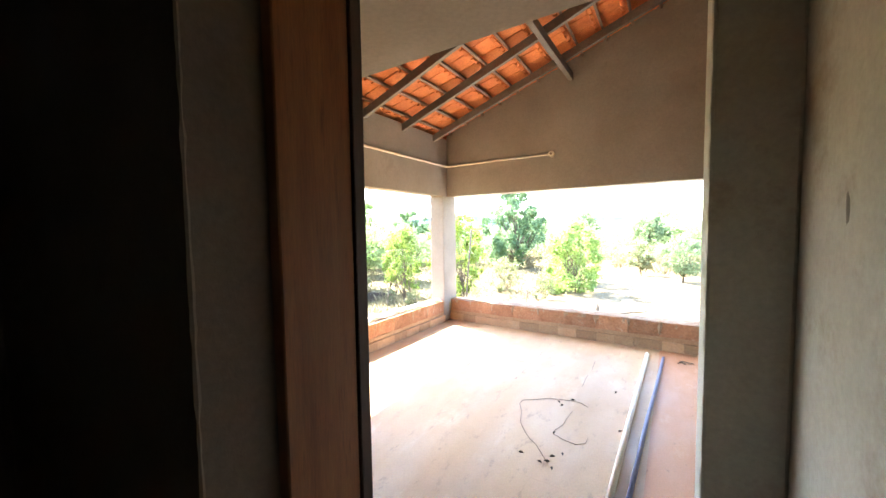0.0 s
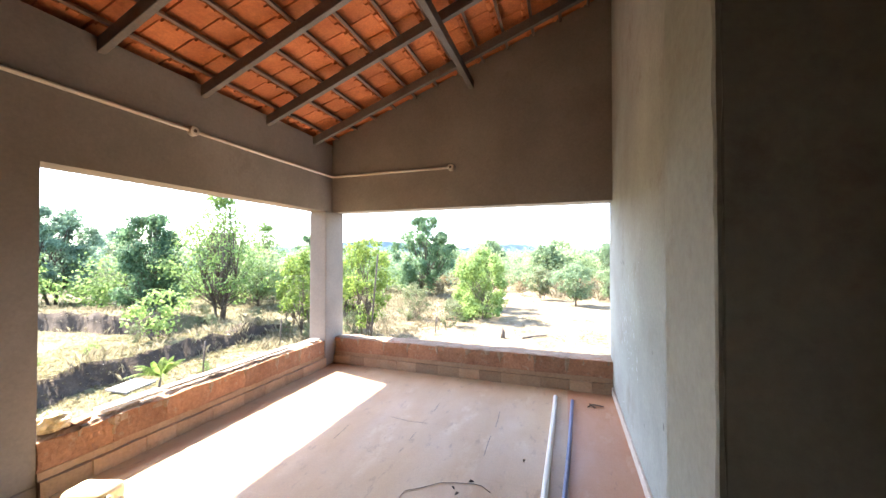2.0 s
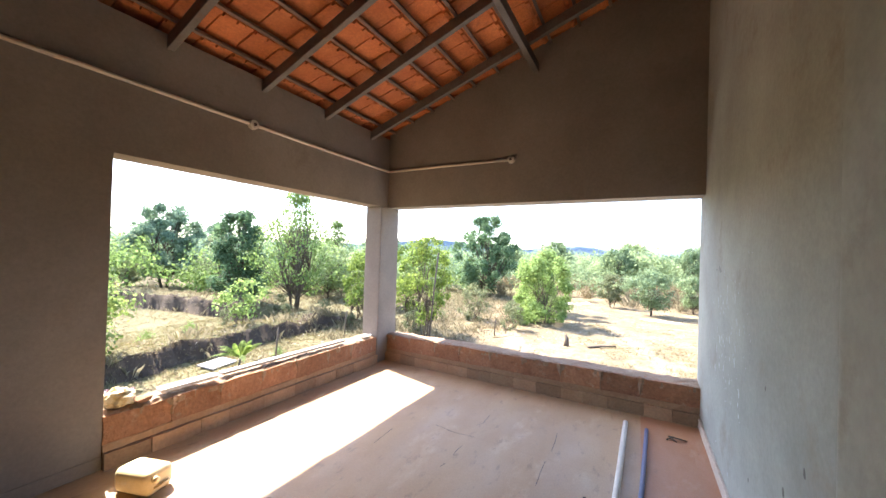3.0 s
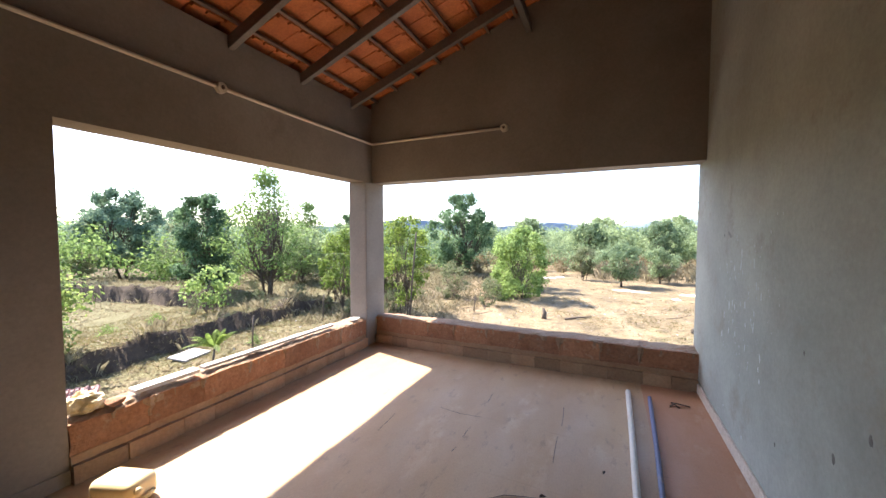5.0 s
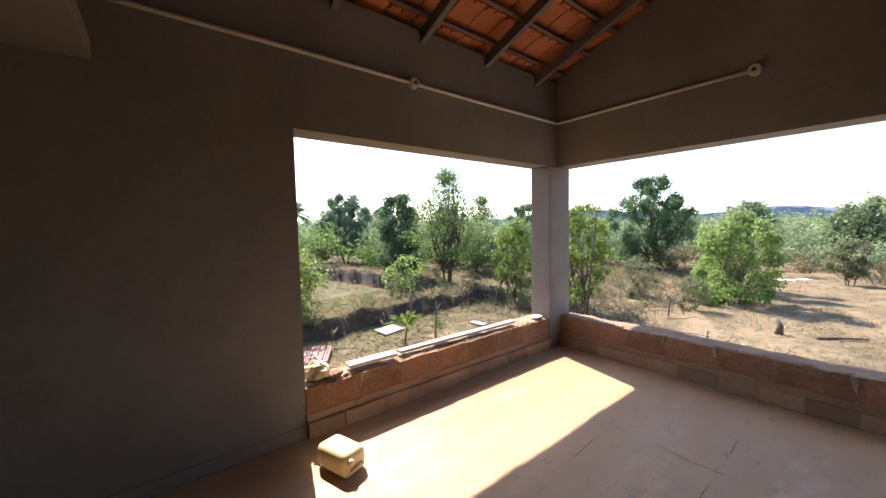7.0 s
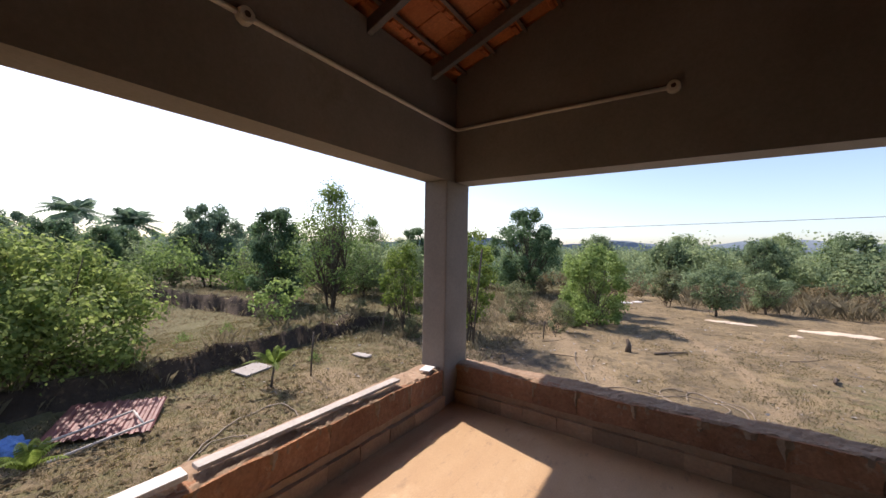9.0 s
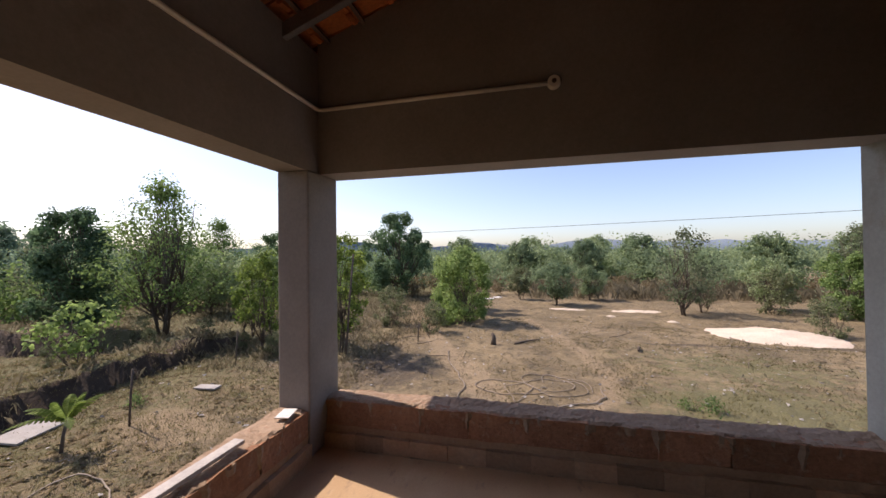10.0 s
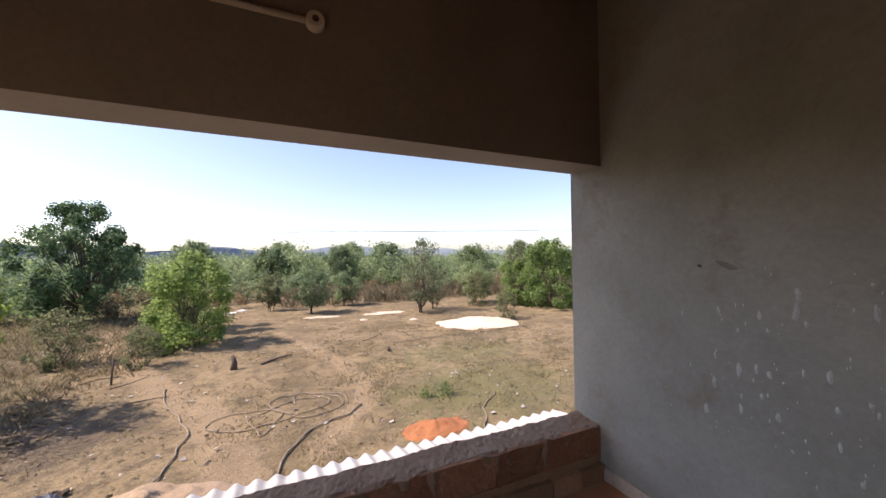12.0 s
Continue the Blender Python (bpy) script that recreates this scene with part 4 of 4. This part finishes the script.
# stump and log
st = tagged(tube("stump", [(-4.2, 22.0, ground_z(-4.2, 22) - 0.1), (-4.15, 22.0, ground_z(-4.2, 22) + 0.35), (-4.25, 22.05, ground_z(-4.2, 22) + 0.62)], [0.16, 0.11, 0.07], BARK), "short grey tree stump in bare ground", "stump")
for a, b in (((-3.1, 22.3), (-1.8, 23.3)), ((2.6, 21.5), (2.9, 22.4))):
    tagged(tube("log", [(*a, ground_z(*a) + 0.08), ((a[0] + b[0]) / 2, (a[1] + b[1]) / 2 + 0.1, ground_z(*a) + 0.1), (*b, ground_z(*b) + 0.08)], [0.06, 0.05, 0.03], BARK), "dead branch lying on bare ground", "log", "dead branches")


for x, y, l, turn in ((-6.9, 42.0, 1.6, 10), (-5.8, 43.6, 0.9, 60)):
    slab("pale_block", x, y, l, 0.6, turn, 3, PLANK, "pale block lying at the field's edge", "block")
bm = block_bm(0.24, 0.18, 0.14, random.Random(9), 0.03)
dk = tagged(part("dark_stone", bm, BANK), "dark stone on a low sand heap", "stone")
dk.location = (-6.5, 13.7, ground_z(-6.5, 13.7) - 0.02)
for k, (x, y) in enumerate(((-8.9, 22.6), (-8.2, 23.4), (-9.6, 24.6), (-7.5, 21.2), (-10.3, 23.0), (-7.9, 25.8), (-6.4, 19.0), (-8.6, 17.4), (6.4, 20.4), (2.6, 24.9))):
    a = k * 2.1
    dx, dy, g = 0.6 * math.cos(a), 0.6 * math.sin(a), ground_z(x, y)
    tagged(tube("stick", [(x - dx, y - dy, ground_z(x - dx, y - dy) + 0.03), (x, y, g + 0.10 + 0.05 * (k % 3)), (x + dx, y + dy, ground_z(x + dx, y + dy) + 0.12 + 0.2 * (k % 2))], [0.025, 0.02, 0.008], BARK, None, 5), "dry grey stick lying on bare ground", "stick", "dry sticks")


# ---- trees ----
def leaf_cloud(rng, centres, per, radius, size, droop=0.2):
    per, size, radius = int(per * 1.7), size * 0.82, radius * 0.9
    v, f = [], []
    for c, rr in centres:
        for _ in range(per):
            d = Vector((rng.gauss(0, 1), rng.gauss(0, 1), rng.gauss(0, 0.8)))
            d = d.normalized() * radius * rr * rng.random() ** 0.45
            p = Vector(c) + d
            s = size * rng.uniform(0.6, 1.3)
            out = (d.normalized() + Vector((0, 0, 0.45)) + Vector((rng.gauss(0, 0.45), rng.gauss(0, 0.45), rng.gauss(0, 0.35)))).normalized()
            ax = out.cross(Vector((rng.uniform(-1, 1), rng.uniform(-1, 1), rng.uniform(-1, 1)))).normalized()
            ax = (ax + Vector((0, 0, -droop))).normalized()
            sd = out.cross(ax).normalized() * s * 0.42
            o = len(v)
            v += [p, p + ax * s * 0.5 + sd, p + ax * s, p + ax * s * 0.5 - sd]
            f.append((o, o + 1, o + 2, o + 3))
    return v, f


def tree(name, h, w, low, stems, mat, per, size, seed, label, category="tree", shape="round", clumps=46, lean=0.12, trunk=0.09):
    """Stems that fork into limbs; leaf clumps round the limb ends, in a crown from low * h to h."""
    rng = random.Random(seed)
    root = tagged(new(name), label, category)
    tv, tf = [], []
    def add(pts, rad):
        v, f = tube_data(pts, rad, 6)
        o = len(tv)
        tv.extend(v)
        tf.extend(tuple(o + a for a in q) for q in f)
    tips = []
    for _ in range(clumps):
        t = rng.random()
        if shape == "cone":
            k = 0.12 + 0.88 * min(1, (1 - t) * 1.25) * (0.55 + 0.45 * min(1, t * 5))
        elif shape == "low":
            k = math.sqrt(max(0.05, 1 - ((t - 0.35) / 0.7) ** 2))
        else:
            k = math.sqrt(max(0.06, 1 - ((t - 0.48) / 0.54) ** 2))
        a = rng.uniform(0, 2 * math.pi)
        k *= math.sqrt(rng.uniform(0.08, 1)) * (1 + 0.3 * noise.noise((math.cos(a) * 1.3, math.sin(a) * 1.3, t * 3 + seed)))
        tips.append((Vector((math.cos(a) * w / 2 * k * 0.9, math.sin(a) * w / 2 * k * 0.9, h * (low + (0.98 - low) * t))), rng.uniform(0.6, 1.2)))
    heads = []
    for s in range(stems):
        a = 2 * math.pi * (s + rng.random() * 0.6) / stems
        r0 = 0.0 if stems == 1 else 0.12 + 0.03 * h * 0.3
        top = Vector((math.cos(a) * w * lean, math.sin(a) * w * lean, h * (0.55 + 0.35 * rng.random())))
        base = Vector((math.cos(a) * r0, math.sin(a) * r0, -0.2))
        pts = [base]
        for k in range(1, 6):
            t = k / 5
            pts.append(base.lerp(top, t) + Vector((rng.uniform(-1, 1), rng.uniform(-1, 1), 0)) * 0.035 * h * (0 < t < 1))
        rad = [trunk * (1 - 0.8 * k / 5) / (1 if stems == 1 else 1.4) for k in range(6)]
        add(pts, rad)
        heads.append(pts)
    for c, rr in tips:
        pts = rng.choice(heads)
        j = min(4, max(1, int(5 * (c.z / h) * rng.uniform(0.4, 0.8))))
        a = pts[j]
        mid = a.lerp(c, 0.5) + Vector((0, 0, -0.05 * h * rng.random()))
        add([a, mid, c], [trunk * 0.28, trunk * 0.17, trunk * 0.06])
    mesh_object("trunk", tv, tf, BARK, root, True)
    v, f = leaf_cloud(rng, tips, per, max(0.33, min(0.9, w * 0.155)), size)
    mesh_object("crown", v, f, mat, root)
    return root


def put(root, x, y, k=1.0, turn=0.0, label=""):
    root.matrix_basis = pose(x, y, ground_z(x, y) - 0.05, 0, 0, turn) @ Matrix.Scale(k, 4)
    if label:
        tagged(root, label)


def again(root, x, y, k=1.0, turn=0.0, label=""):
    m = pose(x, y, ground_z(x, y) - 0.05, 0, 0, turn)
    ob = copy_thing(root, m)
    ob.scale = (k, k, k)
    if label:
        tagged(ob, label)
    return ob


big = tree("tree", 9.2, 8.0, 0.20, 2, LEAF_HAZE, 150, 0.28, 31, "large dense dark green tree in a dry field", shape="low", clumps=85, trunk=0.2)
put(big, -46.6, 21.3)
dense = tree("tree", 7.2, 5.0, 0.06, 2, LEAF_DARK, 120, 0.20, 32, "dense dark green tree with leaves near the ground", shape="round", clumps=100, trunk=0.13)
put(dense, -28.9, 18.8)
slim = tree("tree", 9.3, 8.2, 0.26, 5, LEAF_MID, 26, 0.20, 33, "slender tree with several dark stems and an open crown", shape="cone", clumps=150, lean=0.20, trunk=0.10)
put(slim, -23.4, 19.8)
lime = tree("tree", 5.0, 2.7, 0.2, 3, LEAF_LIME, 38, 0.17, 34, "young yellow-green tree with thin stems", clumps=42, lean=0.2, trunk=0.055)
put(lime, -15.2, 18.4)
lime2 = tree("tree", 5.8, 3.2, 0.16, 4, LEAF_LIME, 44, 0.17, 35, "clump of young yellow-green trees with thin stems", clumps=54, lean=0.3, trunk=0.06)
put(lime2, -11.2, 18.8)
tall = tree("tree", 9.9, 8.4, 0.10, 1, LEAF_DARK, 120, 0.28, 36, "tall dark green tree with gaps in its crown", clumps=80, trunk=0.2)
put(tall, -17.6, 42.8)
bush = tree("bush", 4.8, 4.3, 0.03, 5, LEAF_MID, 95, 0.19, 37, "rounded bright green bush on bare ground", "bush", shape="low", clumps=60, lean=0.25, trunk=0.06)
put(bush, -6.8, 28.0)
pale = tree("bush", 2.7, 2.6, 0.05, 7, LEAF_PALE, 30, 0.14, 38, "pale dry bush with many thin twigs", "bush", clumps=40, lean=0.35, trunk=0.03)
put(pale, -11.5, 26.2)
small = tree("tree", 3.4, 3.0, 0.25, 3, LEAF_PALE, 60, 0.16, 39, "small rounded grey-green tree", clumps=36, lean=0.25, trunk=0.06)
put(small, -3.2, 42.2)
airy = tree("tree", 6.6, 4.6, 0.2, 3, LEAF_PALE, 26, 0.22, 40, "tall sparse tree with grey-green leaves", clumps=44, lean=0.25, trunk=0.10)
put(airy, 9.2, 33.9)
round_tree = tree("tree", 4.0, 4.2, 0.24, 1, LEAF_FAR_HAZED, 75, 0.19, 41, "small round green tree on a short trunk", clumps=40, trunk=0.11)
put(round_tree, 0.2, 38.8)
leafy = tree("bush", 4.3, 7.0, 0.02, 6, LEAF_BRIGHT, 210, 0.165, 42, "large leafy green shrub beside a bank", "bush", shape="low", clumps=80, lean=0.3, trunk=0.07)
put(leafy, -18.8, 4.5)
shrub = tree("bush", 2.4, 3.4, 0.25, 6, LEAF_MID, 16, 0.22, 43, "young yellow-green shrub with bare stems", "bush", clumps=26, lean=0.4, trunk=0.035)
put(shrub, -19.6, 13.5)

again(bush, -8.2, 33.5, 1.15, 70, "rounded green bush behind another bush")
again(round_tree, 3.8, 42.7, 0.88, 130)
again(round_tree, 17.0, 38.4, 1.08, 40)
again(bush, 19.6, 34.0, 0.95, 160, "large bright green bush at the field's edge")
again(bush, 25.5, 36.0, 1.3, 30, "large bright green bush at the field's edge")
again(bush, 21.0, 30.2, 1.35, 250, "large bright green bush at the field's edge")
again(pale, 13.8, 27.3, 0.85, 30)
again(airy, 11.0, 35.5, 0.55, 90)
again(pale, 16.0, 36.0, 1.3, 200)
again(lime, -13.6, 21.0, 1.1, 80)
again(lime, -17.8, 20.5, 0.9, 190)
again(dense, -36.5, 30.5, 1.0, 120)
again(slim, -33.0, 33.0, 0.95, 20)
again(round_tree, -28.0, 27.5, 1.35, 70)
again(round_tree, -21.5, 26.5, 1.3, 170)
again(tall, -33.0, 42.0, 0.8, 100)
again(big, -62.0, 35.0, 0.95, 50)
again(big, -58.0, 8.0, 0.85, 200)
again(dense, -52.0, 2.0, 1.0, 80)
again(dense, -44.0, 9.0, 0.9, 10)
again(leafy, -19.5, 0.5, 0.85, 100)
again(tall, -72.0, 30.0, 0.9, 10)
again(airy, -38.0, 22.5, 0.9, 250)
again(pale, -8.0, 24.2, 0.7, 310)
again(small, -40.0, 15.8, 0.7, 20)
# distant trees whose leaf colour carries the haze
hazy = tree("tree", 7.0, 6.4, 0.15, 2, LEAF_FAR_HAZED, 80, 0.27, 45, "tree beyond the dry field, coloured grey-green for haze", clumps=60, trunk=0.14)
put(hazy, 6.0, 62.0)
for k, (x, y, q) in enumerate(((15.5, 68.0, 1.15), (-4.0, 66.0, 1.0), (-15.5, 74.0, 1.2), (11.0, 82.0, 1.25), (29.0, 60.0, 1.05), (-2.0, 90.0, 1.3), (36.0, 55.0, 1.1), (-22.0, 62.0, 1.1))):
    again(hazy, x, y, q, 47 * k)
again(airy, 28.0, 45.0, 1.1, 10)
again(slim, 14.6, 71.0, 0.85, 140, "slender dark tree rising above far woods")
again(dense, -52.0, 15.5, 0.8, 200)
again(big, -57.0, 11.0, 0.75, 130)
again(dense, -49.0, 13.0, 0.75, 40)

weed = tree("weed", 0.55, 0.7, 0.05, 5, LEAF_MID, 14, 0.09, 51, "small green weed on bare ground", "weed", clumps=14, lean=0.4, trunk=0.01)
put(weed, 2.83, 15.2, 0.8)
for k, (x, y) in enumerate(((2.2, 15.4), (-14.6, 12.0), (-20.6, 9.5), (-22.0, 12.0))):
    again(weed, x, y, 0.6 + 0.13 * (k % 5), 40 * k)
for k, (x, y) in enumerate(((-19.8, 16.3), (-22.4, 14.2), (-14.0, 17.8), (-12.6, 19.6), (-16.6, 18.6), (-18.4, 18.0), (-23.5, 18.6), (-8.9, 26.9), (-13.2, 24.4))):
    again(pale, x, y, 0.32 + 0.07 * (k % 4), 50 * k, "low dry bush with thin twigs in straw grass")

# palms
def palm(x, y, h, frond, n, seed, mat, label, trunk=0.16, lift=(-0.1, 1.25), leaf=0.2):
    rng = random.Random(seed)
    root = tagged(new("palm"), label, "palm")
    if h > 0.5:
        tube("trunk", [(0, 0, -0.2), (0.1, 0, h * 0.5), (0.05, 0.1, h)], [trunk, trunk * 0.8, trunk * 0.7], BARK, root)
    for i in range(n):
        a = 2 * math.pi * i / n + rng.uniform(-0.2, 0.2)
        up = rng.uniform(*lift)
        d = Vector((math.cos(a), math.sin(a), 0))
        side = Vector((-d.y, d.x, 0))
        v, f = [], []
        p, steps = Vector((0.05, 0.1, h)), 12
        prev = None
        for k in range(steps + 1):
            t = k / steps
            q = p + d * frond * t * math.cos(up) + Vector((0, 0, frond * (math.sin(up) * t - 0.5 * t * t)))
            if prev is not None:
                wd = frond * leaf * math.sin(math.pi * min(1, t * 0.95 + 0.05)) + 0.02
                for s in (-1, 1):
                    o = len(v)
                    v += [prev, q, q + side * s * wd + d * wd * 0.5 + Vector((0, 0, -wd * 0.45)), prev + side * s * wd * 0.8 + d * wd * 0.75 + Vector((0, 0, -wd * 0.42))]
                    f.append((o, o + 1, o + 2))
                    f.append((o, o + 2, o + 3))
            prev = q
        mesh_object("frond", v, f, mat, root)
    root.location = (x, y, ground_z(x, y))
    return root
palm(-58.2, 17.4, 7.2, 4.2, 36, 3, LEAF_HAZE, "tall coconut palm above the trees")
palm(-63.1, 13.3, 7.8, 4.2, 26, 4, LEAF_HAZE, "coconut palm above distant trees")
palm(-13.5, 9.5, 0.75, 1.25, 11, 5, LEAF_LIME, "young palm seedling in dry grass", 0.045, (0.45, 1.35), 0.1)
palm(-12.4, 3.9, 0.45, 0.95, 9, 6, LEAF_LIME, "small yellow-green palm seedling", 0.05, (0.5, 1.4), 0.11)

# posts and stakes
for x, y, h, r, lab in ((-10.5, 18.0, 4.8, 0.045, "dark wooden post among young trees"), (-13.3, 10.9, 1.6, 0.03, "thin leaning stake in dry grass"), (-14.8, 16.2, 1.5, 0.03, "thin stake in dry grass"), (-12.2, 17.2, 1.3, 0.025, "thin stake in dry grass"), (-8.3, 21.9, 1.0, 0.04, "short stake on bare ground")):
    z = ground_z(x, y)
    tagged(tube("post", [(x, y, z - 0.2), (x + 0.04 * h, y, z + h * 0.5), (x + 0.09 * h * (r < 0.05), y, z + h)], r, BARK, None, 6), lab, "post", "posts")
w = [(-80 + 8 * k, 60 + 0.0 * k, 4.2 + 0.0215 * (8 * k) * 1.0 - 0.6 * math.sin(math.pi * k / 20)) for k in range(21)]
tagged(tube("power_line", w, 0.03, WIRE, None, 4), "thin overhead wire above the fields", "wire")

# ---- grass, litter, far woods ----
rng = random.Random(77)
v, f = [], []
def tuft(x, y, n, hh, spread):
    z = ground_z(x, y) - 0.02
    for _ in range(n):
        a = rng.uniform(0, 6.283)
        bx, by = x + rng.gauss(0, spread), y + rng.gauss(0, spread)
        hgt = hh * rng.uniform(0.5, 1.2)
        dx, dy = math.cos(a), math.sin(a)
        wd = 0.005 + 0.006 * hh
        o = len(v)
        v.extend([(bx - dy * wd, by + dx * wd, z), (bx + dy * wd, by - dx * wd, z), (bx + dx * 0.25 * hgt, by + dy * 0.25 * hgt, z + hgt * 0.75), (bx + dx * 0.6 * hgt, by + dy * 0.6 * hgt, z + hgt)])
        f.append((o, o + 1, o + 2))
        f.append((o + 1, o + 3, o + 2))
def thick(x, y):
    """How much dry grass grows: west field thick, yard to the north bare."""
    d = 0.18
    if x < -9 and y > 12:
        d = 0.9
    if x < -17.5:
        d = 0.5
    if -17.5 <= x < -9 and y <= 12:
        d = 0.85
    if x > -6 and y > 44:
        d = 0.9
    return d * (0.5 + 0.9 * max(0, 0.5 + noise.noise((x * 0.35, y * 0.35, 2))))
for _ in range(19000):
    x, y = rng.uniform(-40, 24), rng.uniform(2, 48)
    if x > -7 and y < 7.5:
        continue
    if rng.random() < thick(x, y):
        tuft(x, y, 10, rng.uniform(0.08, 0.32) * (1.2 if y > 15.5 and x < -9 else 0.5), 0.18)
for _ in range(90):
    y = rng.uniform(1.5, 21)
    x = bank_x(y) + rng.uniform(-0.9, 0.25)
    tuft(x, y, 9, rng.uniform(0.15, 0.55), 0.12)
for _ in range(50):
    x = rng.uniform(-46, -24)
    tuft(x, bank_y(x) + rng.uniform(-0.3, 0.8), 9, rng.uniform(0.15, 0.5), 0.14)
for _ in range(700):
    x, y = rng.uniform(-2, 40), rng.uniform(43, 60)
    tuft(x, y, 9, rng.uniform(0.7, 1.5), 0.3)
tagged(mesh_object("dry_grass", v, f, GRASS), "sparse straw-coloured dry grass on the fields", "grass", kind="stuff")

v, f = [], []
for _ in range(30000):
    if rng.random() < 0.55:
        x, y = rng.uniform(-25, -8.5), rng.uniform(2, 16)
    else:
        x, y = rng.uniform(-4, 13), rng.uniform(10, 30)
    if noise.noise((x * 0.45, y * 0.45, 12)) + 0.4 * noise.noise((x * 1.7, y * 1.7, 2)) < (-0.3 if x < -8 else 0.1):
        continue
    tuft(x, y, 6, rng.uniform(0.03, 0.10), 0.14)
tagged(mesh_object("short_grass", v, f, OLIVE), "short olive grass in patches on dry earth", "grass", kind="stuff")

v, f = [], []
for _ in range(2600):
    x, y = rng.uniform(-22, 14), rng.uniform(8, 32)
    z = ground_z(x, y)
    s = rng.choice((0.02, 0.03, 0.05, 0.09))
    o = len(v)
    pts = [Vector((rng.uniform(-1, 1), rng.uniform(-1, 1), rng.uniform(-0.3, 0.6))) * s for _ in range(4)]
    v.extend([Vector((x, y, z + 0.3 * s)) + p for p in pts])
    f.extend([(o, o + 1, o + 2), (o, o + 2, o + 3), (o, o + 3, o + 1), (o + 1, o + 3, o + 2)])
tagged(mesh_object("stones", v, f, CONCRETE), "small stones and litter scattered on bare earth", "stones", kind="stuff")

v, f = [], []
for _ in range(1500):
    x, y = rng.uniform(-24, 12), rng.uniform(8.5, 34)
    if x > -3 and rng.random() < 0.6:
        continue
    if rng.random() < 0.4:
        x, y = rng.gauss(-7.2, 1.8), rng.gauss(16, 2.6)
    z = ground_z(x, y)
    s = rng.choice((0.02, 0.03, 0.04, 0.07))
    o = len(v)
    pts = [Vector((rng.uniform(-1, 1), rng.uniform(-1, 1), rng.uniform(-0.3, 0.5))) * s for _ in range(4)]
    v.extend([Vector((x, y, z + 0.2 * s)) + p for p in pts])
    f.extend([(o, o + 1, o + 2), (o, o + 2, o + 3), (o, o + 3, o + 1), (o + 1, o + 3, o + 2)])
tagged(mesh_object("clods", v, f, LITTER), "dark clods and dead leaves on bare earth", "clods", kind="stuff")


v, f = [], []
for _ in range(42000):
    x, y = rng.uniform(-34, 16), rng.uniform(2.5, 40)
    if x > -7 and y < 8:
        continue
    west = x < -8
    if rng.random() > (0.95 if west else 0.38):
        continue
    if noise.noise((x * 0.4, y * 0.4, 9)) < (-0.25 if west else -0.02):
        continue
    s = rng.uniform(0.03, 0.10) * (1.2 if west else 0.8)
    a = rng.uniform(0, 6.283)
    c, d = math.cos(a) * s, math.sin(a) * s
    z = ground_z(x, y) + 0.012
    o = len(v)
    v.extend([(x - c, y - d, z), (x + d * 0.5, y - c * 0.5, z + 0.02), (x + c, y + d, z + 0.01), (x - d * 0.5, y + c * 0.5, z + 0.03)])
    f.append((o, o + 1, o + 2, o + 3))
tagged(mesh_object("leaf_litter", v, f, FLAKES), "dead leaves and straw strewn over dry earth", "leaf litter", kind="stuff")


def woods(name, mat, count, seed, dist, label, size, per, hmax, span=(radians(-75), radians(115))):
    rng = random.Random(seed)
    cs = []
    for _ in range(count):
        a = rng.uniform(*span)
        d = dist[0] + (dist[1] - dist[0]) * rng.random() ** 1.6
        x, y = -2 - d * math.sin(a), 3 + d * math.cos(a)
        if -6 < x < 26 and y < 47:
            continue
        if y < -4:
            continue
        g = ground_z(x, y)
        h = rng.uniform(0.45, 1.0) * hmax
        for _k in range(5):
            cs.append((Vector((x + rng.gauss(0, h * 0.24), y + rng.gauss(0, h * 0.24), g + h * rng.uniform(0.25, 0.78))), rng.uniform(0.7, 1.2)))
    v, f = leaf_cloud(rng, cs, per, 1.25 * hmax / 5, size)
    tagged(mesh_object(name, v, f, mat), label, "woods", kind="stuff")
# most woods use leaf colours with haze painted in
woods("west_woods", LEAF_MID, 75, 15, (38, 66), "scrubby green trees along the dry field", 0.30, 60, 6.4, (radians(22), radians(105)))
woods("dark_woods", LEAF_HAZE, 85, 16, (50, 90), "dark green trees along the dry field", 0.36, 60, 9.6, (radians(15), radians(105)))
woods("near_woods", LEAF_FAR_HAZED, 150, 5, (46, 80), "scrubby green trees behind the dry field", 0.30, 60, 7.0)
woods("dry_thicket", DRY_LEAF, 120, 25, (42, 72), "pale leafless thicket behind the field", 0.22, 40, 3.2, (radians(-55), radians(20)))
woods("woods", LEAF_FAR_HAZED, 900, 6, (62, 190), "far green woods toward the hills", 0.5, 34, 9.0)
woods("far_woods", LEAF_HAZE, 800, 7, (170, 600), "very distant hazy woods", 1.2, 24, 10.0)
# hill backdrop; its blue is distance haze held in the colour
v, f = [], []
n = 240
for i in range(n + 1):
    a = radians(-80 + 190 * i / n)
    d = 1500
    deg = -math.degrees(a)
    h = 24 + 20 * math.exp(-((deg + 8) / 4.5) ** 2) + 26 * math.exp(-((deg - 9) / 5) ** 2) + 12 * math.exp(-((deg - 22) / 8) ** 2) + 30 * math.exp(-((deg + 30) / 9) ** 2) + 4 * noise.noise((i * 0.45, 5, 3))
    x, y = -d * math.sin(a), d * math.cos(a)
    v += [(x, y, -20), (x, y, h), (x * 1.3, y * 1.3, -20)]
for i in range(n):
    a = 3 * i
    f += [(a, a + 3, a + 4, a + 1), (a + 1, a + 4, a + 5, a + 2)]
tagged(mesh_object("backdrop_hills", v, f, HILL, None, True), "low hills on the horizon, coloured blue for haze", "hills", kind="structure")
